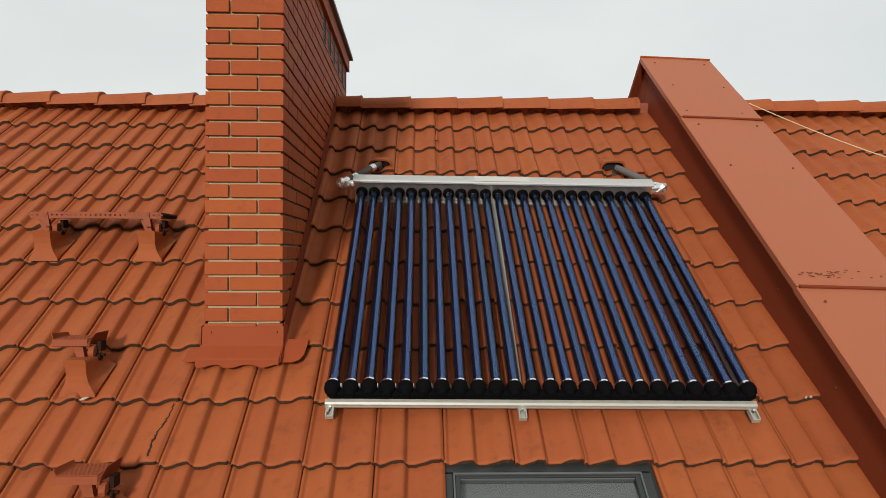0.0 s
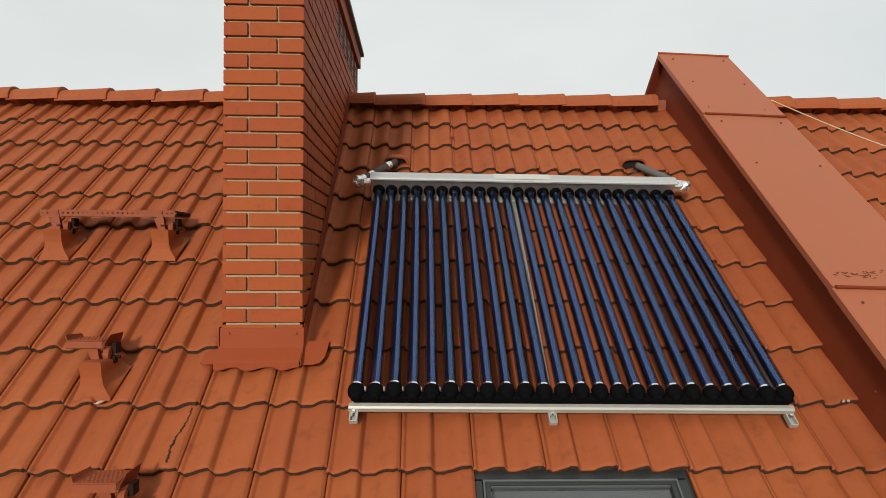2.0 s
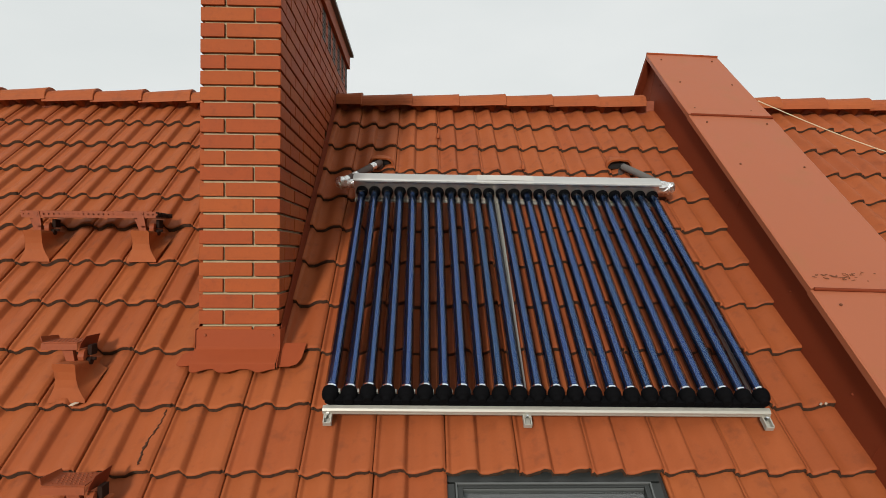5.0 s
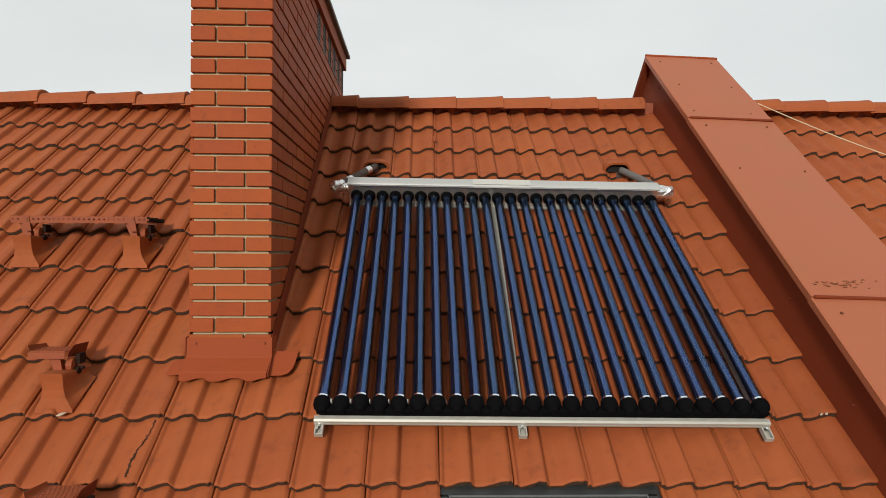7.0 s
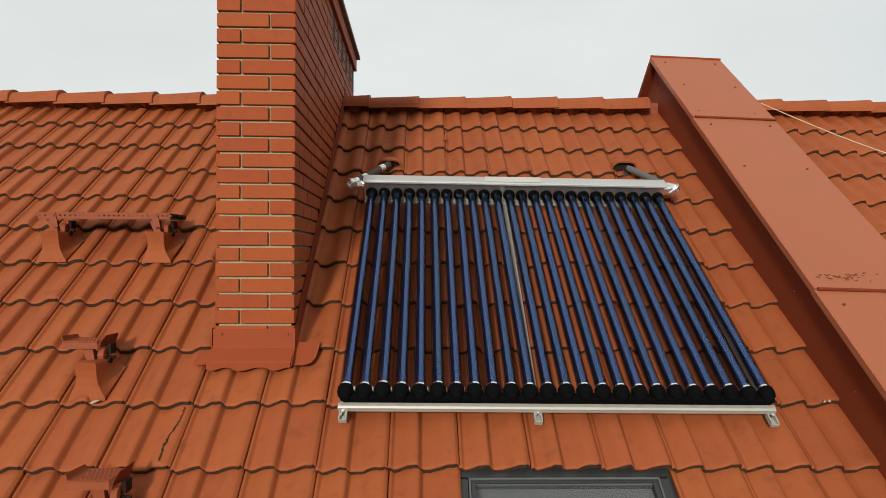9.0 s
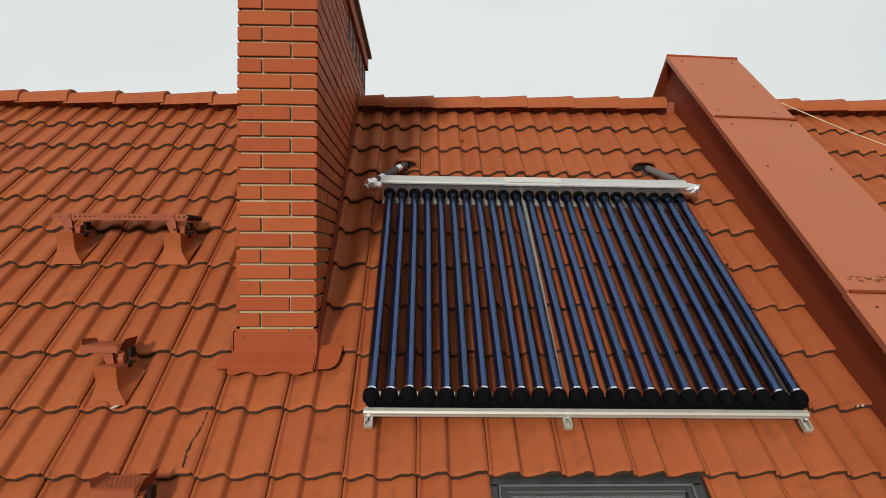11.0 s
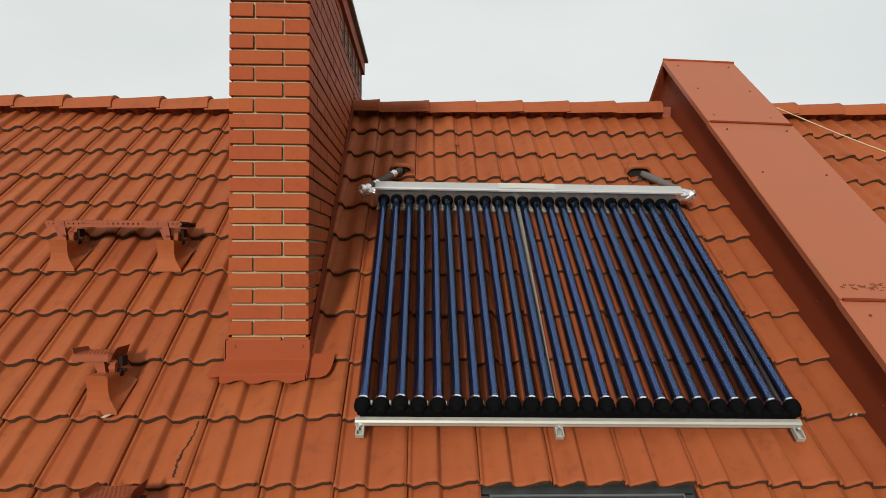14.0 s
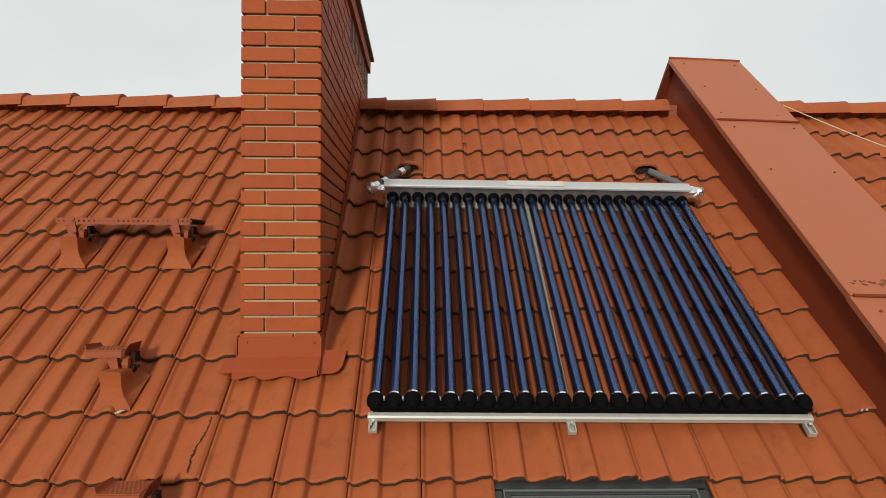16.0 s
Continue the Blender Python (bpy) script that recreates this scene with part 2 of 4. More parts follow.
def sheet(bm, profile, u0, u1, thick, mat=0):
    """A bent metal sheet: a profile of (s, n) drawn out from u0 to u1, with a real thickness."""
    pts = [Vector((0, s, n)) for s, n in profile]
    offs = []
    for i in range(len(pts)):
        d = (pts[min(i + 1, len(pts) - 1)] - pts[max(i - 1, 0)]).normalized()
        offs.append(Vector((0, -d.z, d.y)) * thick)
    ring = [p for p in pts] + [p + o for p, o in reversed(list(zip(pts, offs)))]
    ring_loft(bm, [[Vector((u, p.y, p.z)) for p in ring] for u in (u0, u1)], mat=mat)


# ---- the roof's own frame: u along the ridge, s up the slope, n out of the slope ----
H0 = 6.0027
EU = Vector((0.99996, -0.00835, -0.00160)).normalized()
ES = Vector((0.00762, 0.79549, 0.60592))
ES = (ES - EU * ES.dot(EU)).normalized()
EN = EU.cross(ES)
ROOF = Matrix(((EU.x, ES.x, EN.x, 0), (EU.y, ES.y, EN.y, 0), (EU.z, ES.z, EN.z, H0), (0, 0, 0, 1)))
SLOPE = math.atan2(ES.z, ES.y)
APEX = 2.80                         # s of the ridge line
BACK = Vector((0, math.cos(2 * SLOPE), -math.sin(2 * SLOPE)))   # down the far slope, in the roof's frame
U0, W, S0, G = -1.0030, 0.2976, 3.147, 0.3441                   # tile columns and courses
WIN_U0, WIN_U1, WIN_S1, WIN_S0 = 0.770, 1.655, -0.672, -1.75
WAVE, THICK, LEN = 0.036, 0.033, 0.425     # height of a tile's profile, thickness of its nose, its length


def ease(v):
    v = max(0.0, min(1.0, v))
    return v * v * (3 - 2 * v)


def wave(x):
    """Height of the tile's profile across its width: two shallow troughs with a crest between them, a rolled lip at
    the far side and, at the near side, a low rib that leaves a narrow groove beside the neighbour's lip."""
    p = W / 2
    q = x / W
    k = (x % p) / p if x < W - 1e-6 else 1.0
    up = ease((k - 0.18) / 0.52)
    down = 1 - ease((k - 0.82) / 0.18) if x < p * 1.5 else 1 - 0.34 * ease((q - 0.950) / 0.050)
    rib = 0.0
    if q < 0.5:
        rib = (0.26 + 0.16 * ease(q / 0.016)) * (1 - 0.80 * ease((q - 0.034) / 0.050))
    return WAVE * max(rib, 0.08 * (1 - k) + 0.97 * up * down)


# ---- ground and house ----
bm = bmesh.new()
bmesh.ops.create_grid(bm, x_segments=40, y_segments=40, size=2500)
tagged(part("ground", bm, M_GROUND), "short green grass round the house", "ground", kind="structure")
Y_EAVE, Z_EAVE = -2.3 * ES.y, H0 - 2.3 * ES.z
Y_RIDGE, Z_RIDGE = APEX * ES.y, H0 + APEX * ES.z
Y_BACK = 2 * Y_RIDGE - Y_EAVE
for nm, y in (("wall_front", Y_EAVE + 0.35), ("wall_back", Y_BACK - 0.65)):
    bm = bmesh.new()
    box(bm, -4.5, 6.0, y, y + 0.3, 0.0, Z_EAVE + 0.02, 0.01)
    tagged(part(nm, bm, M_RENDER), "plain pale rendered house wall under the eaves", "wall", kind="structure")
for nm, x in (("wall_west", -4.8), ("wall_east", 6.0)):
    bm = bmesh.new()
    gable = [(Y_EAVE + 0.35, 0), (Y_BACK - 0.35, 0), (Y_BACK - 0.35, Z_EAVE + 0.02), (Y_RIDGE, Z_RIDGE - 0.22), (Y_EAVE + 0.35, Z_EAVE + 0.02)]
    ring_loft(bm, [[(x + d, y, z) for y, z in gable] for d in (0, 0.3)])
    tagged(part(nm, bm, M_RENDER), "plain pale rendered gable wall", "wall", kind="structure")

# the roof deck under the tiles, open where the window sits; the far slope mirrors it
bm = bmesh.new()
for u0, u1, s0, s1 in ((-4.9, WIN_U0, -2.3, APEX), (WIN_U1, 6.4, -2.3, APEX), (WIN_U0, WIN_U1, WIN_S1, APEX), (WIN_U0, WIN_U1, -2.3, WIN_S0)):
    box(bm, u0, u1, s0, s1, -0.13, -0.085)
roof = part("roof", bm, M_DECK, at=ROOF)
tagged(roof, "pitched roof of orange interlocking clay tiles with a ridge", "roof", kind="structure")
bm = bmesh.new()
apex = Vector((0, APEX, -0.03))
far = apex + BACK * 5.2
ring_loft(bm, [[(u, p.y, p.z) for p in (apex, far, far - Vector((0, 0.02, 0.05)), apex - Vector((0, 0.02, 0.05)))] for u in (-4.9, 6.4)])
part("far_slope", bm, M_TILE, roof)


# ---- the chimney ----
CH_X0, CH_X1, CH_Y1 = -0.38, 0.0, 2.985
COURSE, BRICK_H, Z_REF = 0.076, 0.0640, 6.3005
CH_TOP = 8.20
chimney = thing("chimney", Matrix.Identity(4), "tall orange brick chimney with pale mortar and dark side vents", "chimney")
bm = bmesh.new()
box(bm, CH_X0 + 0.014, CH_X1 - 0.016, 0.017, CH_Y1 - 0.010, 5.2, CH_TOP)
part("mortar", bm, M_MORTAR, chimney, "pale sandy recessed mortar joints")
bm = bmesh.new()
box(bm, CH_X0 - 0.025, CH_X1 + 0.025, -0.025, CH_Y1 + 0.025, CH_TOP - 0.02, CH_TOP + 0.095, 0.004)
part("corbel_band", bm, M_BRICK, chimney)
bm = bmesh.new()
box(bm, CH_X0 - 0.06, CH_X1 + 0.055, -0.06, CH_Y1 + 0.055, CH_TOP + 0.096, CH_TOP + 0.125, 0.004)
part("capping_slab", bm, M_CAP, chimney, "thin dark grey capping slab")
VENTS = [1.47 + 0.285 * i for i in range(6)]
VENT_Z0, VENT_Z1 = Z_REF + 22 * COURSE - 0.006, Z_REF + 24 * COURSE + BRICK_H


# vents: a worn louvred plate over a black plate that stands for the recess's shade
def vent_mesh():
    bm = bmesh.new()
    h = VENT_Z1 - VENT_Z0
    for y0, y1, z0, z1 in ((-0.07, -0.058, 0, h), (0.058, 0.07, 0, h), (-0.058, 0.058, 0, 0.012), (-0.058, 0.058, h - 0.012, h)):
        box(bm, -0.004, 0.006, y0, y1, z0, z1)
    for i in range(7):
        z = 0.022 + i * (h - 0.03) / 7
        box(bm, -0.006, 0.002, -0.058, 0.058, z, z + 0.011)
    for i in range(3):
        y = -0.03 + 0.03 * i
        box(bm, -0.002, 0.003, y - 0.003, y + 0.003, 0.012, h - 0.012)
    return mesh_of("vent_grille", bm, M_GRILLE)


v_mesh = vent_mesh()
bm = bmesh.new()
box(bm, -0.01, 0.0, -0.066, 0.066, 0.004, VENT_Z1 - VENT_Z0 - 0.004)
r_mesh = mesh_of("vent_recess", bm, M_HOLE)
for y in VENTS:
    g_ob = part("vent_grille", v_mesh, None, chimney, "dark weathered vent grille", at=pose(CH_X1 - 0.005, y, VENT_Z0))
    part("recess", r_mesh, None, g_ob, at=pose(-0.004, 0, 0))


# flashing round the foot of the chimney
bm = bmesh.new()
front = [(-0.006, 6.124), (-0.010, 6.120), (-0.012, 6.040), (-0.018, 6.031), (-0.086, 5.980), (-0.090, 5.974), (-0.088, 5.948)]
cols = []
for i in range(41):
    k = i / 40
    col = []
    for j, (y, z) in enumerate(front):
        flare = 0.0 if j < 3 else 0.010 * (j - 2) / 4
        x = CH_X0 - 0.006 - flare + (CH_X1 - CH_X0 + 0.010 + flare * 0.4) * k
        dip = 0.45 * (wave((x - U0) % W) - WAVE) if j == 6 else 0.0
        col.append((x, y, z + dip + 0.002 * (j == 6)))
    cols.append(col + [(p[0], p[1] + 0.003, p[2] - 0.002) for p in reversed(col)])
ring_loft(bm, cols)
flashing = part("apron_flashing", bm, M_PAINT, chimney, "brick-red painted sheet-metal apron", at=None)
for x in (-0.345, -0.028):
    bm = bmesh.new()
    bar(bm, [(x, -0.012, 6.098), (x, -0.018, 6.098)], [0.007, 0.0055], 10)
    part("screw", bm, M_STEEL_RED, flashing)
# folded cheeks at both ends of the apron
for x in (CH_X0 - 0.013, CH_X1 + 0.004):
    bm = bmesh.new()
    slab(bm, [(-0.011, 6.126), (0.10, 6.126), (0.10, 6.02), (-0.02, 5.97), (-0.086, 5.955), (-0.088, 5.976), (-0.014, 6.034)], (0, 1, 0), (0, 0, 1), (1, 0, 0), 0.003, (x, 0, 0))
    part("folded_cheek", bm, M_PAINT, chimney)
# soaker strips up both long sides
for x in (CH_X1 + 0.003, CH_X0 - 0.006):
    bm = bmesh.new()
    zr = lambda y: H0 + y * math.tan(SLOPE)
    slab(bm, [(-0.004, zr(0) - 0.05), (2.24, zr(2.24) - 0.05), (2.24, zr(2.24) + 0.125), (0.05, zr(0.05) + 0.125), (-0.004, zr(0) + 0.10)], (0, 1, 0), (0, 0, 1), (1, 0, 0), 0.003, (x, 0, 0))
    part("soaker_strip", bm, M_DARKRED, chimney, "dark red sheet strip along the brickwork")
bm = bmesh.new()
arc = [(0.0, -0.110), (0.060, -0.108), (0.092, -0.095), (0.110, -0.065), (0.118, -0.02), (0.122, 0.03), (0.0, 0.03)]
slab(bm, [(p, q + 0.03) for p, q in arc], (1, 0, 0), (0, 1, 0.12), (0, 0, 1), 0.003)
wing = part("rounded_wing", bm, M_PAINT, chimney, at=ROOF @ pose(0.0, 0, 0.010))
bm = bmesh.new()
arc = [(0.0, -0.095), (-0.055, -0.10), (-0.075, -0.09), (-0.06, -0.03), (0.0, 0.0)]
slab(bm, [(p, q + 0.02) for p, q in arc], (1, 0, 0), (0, 1, 0.1), (0, 0, 1), 0.003)
part("side_wing", bm, M_PAINT, chimney, at=ROOF @ pose(CH_X0 - 0.01, 0, 0.010))


# ---- the solar collector ----
N_TUBES = 24
collector = thing("solar_collector", ROOF, "evacuated-tube solar collector with dark blue glass tubes on aluminium rails", "solar collector")
MAN_A, MAN_B = Vector((0.248, 1.334, 0)), Vector((2.160, 1.301, 0))     # front top edge of the manifold, from end to end
MAN_ANGLE = math.atan2(MAN_B.y - MAN_A.y, MAN_B.x - MAN_A.x)
MAN_LEN = (MAN_B - MAN_A).length
manifold_at = Matrix.Translation(MAN_A) @ Matrix.Rotation(MAN_ANGLE, 4, 'Z')
bm = bmesh.new()
box(bm, 0.0, MAN_LEN, 0.012, 0.066, 0.022, 0.170, 0.003)
manifold = part("manifold", bm, M_ALU_FACE, collector, "grey aluminium header box", at=manifold_at)
bm = bmesh.new()
sheet(bm, [(-0.006, 0.161), (-0.006, 0.170), (0.000, 0.175), (0.034, 0.177), (0.066, 0.174), (0.070, 0.120)], -0.004, MAN_LEN + 0.004, 0.002)
part("lid", bm, M_LID, manifold, "pale aluminium lid")
bm = bmesh.new()
box(bm, MAN_LEN * 0.40, MAN_LEN * 0.585, 0.002, 0.062, 0.1795, 0.1810)
box(bm, MAN_LEN * 0.40, MAN_LEN * 0.585, -0.0110, -0.0095, 0.162, 0.170)
part("label_strip", bm, M_LABEL, manifold, "pale blank sticker strip")
bm = bmesh.new()
box(bm, 0.0, MAN_LEN, -0.016, 0.011, 0.014, 0.024, 0.002)
part("lower_flange", bm, M_ALU, manifold)
TUBE_U0, TUBE_U1 = 0.296, 2.125       # first and last tube at the manifold
FOOT_U0, FOOT_U1 = 0.284, 2.172       # and at their lower ends
rng = random.Random(4)
bm = bmesh.new()
seg = 20
bar(bm, [(0, 0.022, 0), (0, -0.004, 0), (0, -0.016, 0), (0, -0.020, 0), (0, -0.012, 0)], [0.037, 0.037, 0.036, 0.033, 0.030], seg)
grommet_mesh = mesh_of("grommet", bm, M_RUBBER, True)
bm = bmesh.new()
bar(bm, [(0, 0.030, 0), (0, 0.028, 0), (0, 0.018, 0), (0, 0.002, 0), (0, -0.012, 0), (0, -0.018, 0), (0, -0.021, 0), (0, -0.034, 0), (0, -0.037, 0)], [0.031, 0.0350, 0.0366, 0.0366, 0.0330, 0.0265, 0.0215, 0.0205, 0.015], seg)
cup_mesh = mesh_of("end_cup", bm, M_RUBBER, True)
bm = bmesh.new()
bar(bm, [(0, 0.0, 0), (0, 0.008, 0)], 0.0292, seg)
tip_mesh = mesh_of("silver_tip", bm, M_CHROME, True)
for i in range(N_TUBES):
    k = i / (N_TUBES - 1)
    top = Vector((TUBE_U0 + (TUBE_U1 - TUBE_U0) * k, 1.352 - 0.033 * k, 0.080))
    foot = Vector((FOOT_U0 + (FOOT_U1 - FOOT_U0) * k, -0.316 - 0.020 * k + rng.uniform(-0.004, 0.004), 0.082 + rng.uniform(-0.002, 0.002)))
    way = top - foot
    turn = Vector((0, 1, 0)).rotation_difference(way).to_matrix().to_4x4()
    bm = bmesh.new()
    L = way.length
    bar(bm, [(0, 0.02, 0), (0, L, 0)], 0.0212, 32)
    tube = part("absorber_tube", bm, M_TUBE, collector, "dark blue coated absorber tube", smooth=True, at=Matrix.Translation(foot) @ turn)
    bm = bmesh.new()
    ring_loft(bm, tube_rings([(0, 0.018, 0), (0, L + 0.002, 0)], [0.0285, 0.0285], 32), cap=False)
    part("glass_shell", bm, M_SHELL, tube, "clear glass outer tube, tinted to deepen the shade between tubes", smooth=True)
    part("silver_tip", tip_mesh, None, tube, at=pose(0, 0.034, 0))
    part("end_cup", cup_mesh, None, tube, "black rubber cup", at=pose(0, 0, 0, 0, rng.uniform(0, 60), 0))
    part("grommet", grommet_mesh, None, tube, "black rubber sealing ring", at=pose(0, L - 0.012, 0))


def c_rail(bm, a, b, w, h):
    """An open aluminium channel from a to b, lying in the plane of the slope."""
    a, b = Vector(a), Vector(b)
    d = (b - a).normalized()
    side = Vector((0, 0, 1)).cross(d)
    up = Vector((0, 0, 1))
    prof = [(-w / 2, 0), (w / 2, 0), (w / 2, h), (w * 0.22, h), (w * 0.22, h - 0.003), (w / 2 - 0.003, h - 0.003), (w / 2 - 0.003, 0.003),
            (-w / 2 + 0.003, 0.003), (-w / 2 + 0.003, h - 0.003), (-w * 0.22, h - 0.003), (-w * 0.22, h), (-w / 2, h)]
    ring_loft(bm, [[p + side * x + up * z for x, z in prof] for p in (a, b)])


for u_top, u_low in ((0.345, 0.278), (1.160, 1.136), (2.118, 2.183)):
    u_t, u_l = u_low + (u_top - u_low) * 0.35, u_low
    bm = bmesh.new()
    c_rail(bm, (u_l, -0.40, 0.006), (u_t, 1.40, 0.010), 0.028, 0.022)
    part("long_rail", bm, M_ALU, collector, "grey aluminium support rail")
bm = bmesh.new()
sheet(bm, [(-0.372, 0.024), (-0.374, 0.027), (-0.374, 0.047), (-0.367, 0.051), (-0.350, 0.051), (-0.346, 0.044)], 0.0, 1.945, 0.0025)
box(bm, 0.0, 1.945, -0.3775, -0.3745, 0.031, 0.034)
foot_rail = part("foot_rail", bm, M_ALU, collector, "pale aluminium foot rail", at=Matrix.Translation((0.258, 0.0, 0)) @ Matrix.Rotation(-0.0100, 4, 'Z'))
bm = bmesh.new()
box(bm, -0.0065, 0.0065, -0.306, -0.288, 0.046, 0.090, 0.0015)
clip_mesh = mesh_of("tube_clip", bm, M_ALU)
for i in range(N_TUBES):
    part("tube_clip", clip_mesh, None, foot_rail, at=pose(0.065 + i * 0.0812, 0, 0))
# added black strip that stands in for the shadowed gap between cups
bm = bmesh.new()
box(bm, 0.02, 1.93, -0.346, -0.307, 0.045, 0.080, 0.003)
part("cup_strip", bm, M_RUBBER, foot_rail, "black strip added for the shade between the cups")
for u, s in ((0.277, -0.372), (1.136, -0.384), (2.180, -0.400)):
    bm = bmesh.new()
    for x in (-0.018, 0.012):
        box(bm, x, x + 0.006, -0.050, 0.012, 0.004, 0.026, 0.0015)
    box(bm, -0.018, 0.018, -0.050, 0.012, 0.0, 0.005, 0.001)
    box(bm, -0.018, 0.018, -0.052, -0.046, 0.0, 0.020, 0.001)
    hook = part("roof_hook", bm, M_ALU, collector, "aluminium rail end bracket", at=pose(u, s, 0.005))
    bm = bmesh.new()
    bar(bm, [(0, -0.008, 0.02), (0, -0.008, 0.034)], 0.0065, 6)
    part("bolt", bm, M_CHROME, hook)


# ---- insulated pipes from the manifold into the roof ----
def insulated_pipe(end, hole, foam, label):
    ob = thing("insulated_pipe", ROOF, label, "pipe", "collector pipes")
    e, h = Vector(end), Vector(hole)
    r2 = random.Random(int(abs(end[0]) * 1000))
    side = -1 if end[0] < 1 else 1
    knee = e + Vector((side * 0.088, 0.012, 0.0))
    d = (h - knee).normalized()
    bm = bmesh.new()
    bar(bm, [knee + d * 0.02, knee + (h - knee) * 0.5, h - d * 0.03, h, h + Vector((0, 0.02, -0.035)), h + Vector((0, 0.03, -0.09))],
        [0.0235, 0.024, 0.0235, 0.024, 0.0235, 0.021], 16)
    part("foam_sleeve", bm, foam, ob, smooth=True)
    bm = bmesh.new()
    bar(bm, [e - Vector((side * 0.012, 0, 0)) + (knee - e) * k for k in (0, 0.2, 0.4, 0.6, 0.8, 1.0)], [0.024, 0.028, 0.027, 0.030, 0.029, 0.026], 16, wobble=0.10, rng=r2)
    part("foil_sleeve", bm, M_FOIL, ob, "crumpled silver foil sleeve")
    bm = bmesh.new()
    bmesh.ops.create_icosphere(bm, subdivisions=4, radius=0.040)
    for v in bm.verts:
        p = v.co * 60
        v.co *= 1.0 + 0.16 * noise.noise(p * 0.7) + 0.10 * abs(noise.noise(p * 1.7))
        v.co += knee + d * 0.012
    part("foil_knee", bm, M_FOIL, ob, "crumpled silver foil lump")
    bm = bmesh.new()
    bar(bm, [knee + d * t for t in (0.03, 0.045, 0.06, 0.075)], [0.029, 0.028, 0.028, 0.026], 16, wobble=0.08, rng=r2)
    part("foil_collar", bm, M_FOIL, ob)
    for k in ((0.33, 0.80) if side < 0 else ()):
        c = knee + (h - knee) * k
        bm = bmesh.new()
        bar(bm, [c - d * 0.024, c, c + d * 0.024], 0.0252, 16, wobble=0.02, rng=r2)
        part("tape_band", bm, M_FOIL, ob, "silver tape band")
    if side > 0:
        # black disc painted as the dark inside of the pipe end
        bm = bmesh.new()
        bar(bm, [h - d * 0.002 + Vector((-0.012, 0.008, 0.004)), h + Vector((-0.016, 0.01, 0.004))], 0.017, 14)
        part("open_end", bm, M_HOLE, ob)
    return ob


insulated_pipe((0.245, 1.385, 0.105), (0.380, 1.785, 0.030), M_FOAM, "brown foam pipe wrapped in silver tape and foil")
insulated_pipe((2.165, 1.352, 0.105), (2.055, 1.752, 0.036), M_FOAM_GREY, "grey foam pipe with a crumpled foil end")


def hooded_tile(u, s, size):
    """A vent tile with a raised round hood that the pipe goes under."""
    ob = thing("hooded_vent_tile", ROOF @ pose(u, s, -0.012) @ Matrix.Diagonal((size, size, size * 1.1, 1)), "orange clay tile with a raised hood over a pipe opening", "roof tile", "hooded vent tiles")
    bm = bmesh.new()
    rings = []
    for i in range(8):
        k = i / 7
        y = 0.0 + 0.16 * k
        r = 0.078 * (1 - k ** 2.2) + 0.006
        hgt = 0.070 * (1 - k ** 1.6) + 0.004
        rings.append([(r * math.copysign(abs(math.cos(math.pi * j / 14)) ** 0.6, 7 - j), y, hgt * math.sin(math.pi * j / 14) ** 0.6 - 0.002) for j in range(15)])
    ring_loft(bm, rings, closed=False, cap=False)
    inner = [[(p[0] * 0.88, p[1] + (0.0 if i else 0.0), p[2] * 0.84) for p in r] for i, r in enumerate(rings[:6])]
    ring_loft(bm, inner, closed=False, cap=False)
    ring_loft(bm, [rings[0], inner[0]], closed=False, cap=False)
    part("hood", bm, M_TILE, ob, smooth=True)
    # black half-disc in place of the shade under the hood
    bm = bmesh.new()
    half = [(0.064 * math.cos(math.pi * j / 14), 0.056 * math.sin(math.pi * j / 14) - 0.002) for j in range(15)]
    slab(bm, half, (1, 0, 0), (0, 0, 1), (0, 1, 0), 0.004, (0, 0.022, 0))
    part("opening", bm, M_HOLE, ob)


hooded_tile(0.388, 1.790, 1.0)
hooded_tile(2.036, 1.787, 1.08)


# ---- the sheet-clad fire wall that crosses the ridge ----
BX0, BX1, BN, BTOP = 2.553, 3.035, 0.340, 2.80 + 0.34 * math.tan(SLOPE)
clad = thing("clad_fire_wall", ROOF, "raised party wall clad in brick-red painted sheet metal", "parapet wall")
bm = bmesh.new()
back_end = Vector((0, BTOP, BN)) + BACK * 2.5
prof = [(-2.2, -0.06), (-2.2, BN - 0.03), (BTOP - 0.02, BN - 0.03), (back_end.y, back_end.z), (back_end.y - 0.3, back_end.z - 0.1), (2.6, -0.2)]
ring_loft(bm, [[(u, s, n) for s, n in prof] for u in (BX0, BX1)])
# a darker red than the cover sheets on top
cheek = part("side_sheet", bm, M_DARKRED, clad, "brick-red sheet-metal cheek")
for s, n in ((-0.35, 0.12), (0.30, 0.15), (1.25, 0.16), (2.75, 0.20)):
    bm = bmesh.new()
    bar(bm, [(BX0, s, n), (BX0 - 0.004, s, n), (BX0 - 0.007, s, n)], [0.007, 0.006, 0.003], 10)
    part("screw", bm, M_DARKRED, cheek)
SEAMS = [-2.2, -1.75, 0.105, 1.950, BTOP]
LIP0, LIP1 = BX0 - 0.058, BX1 + 0.048
rng = random.Random(9)
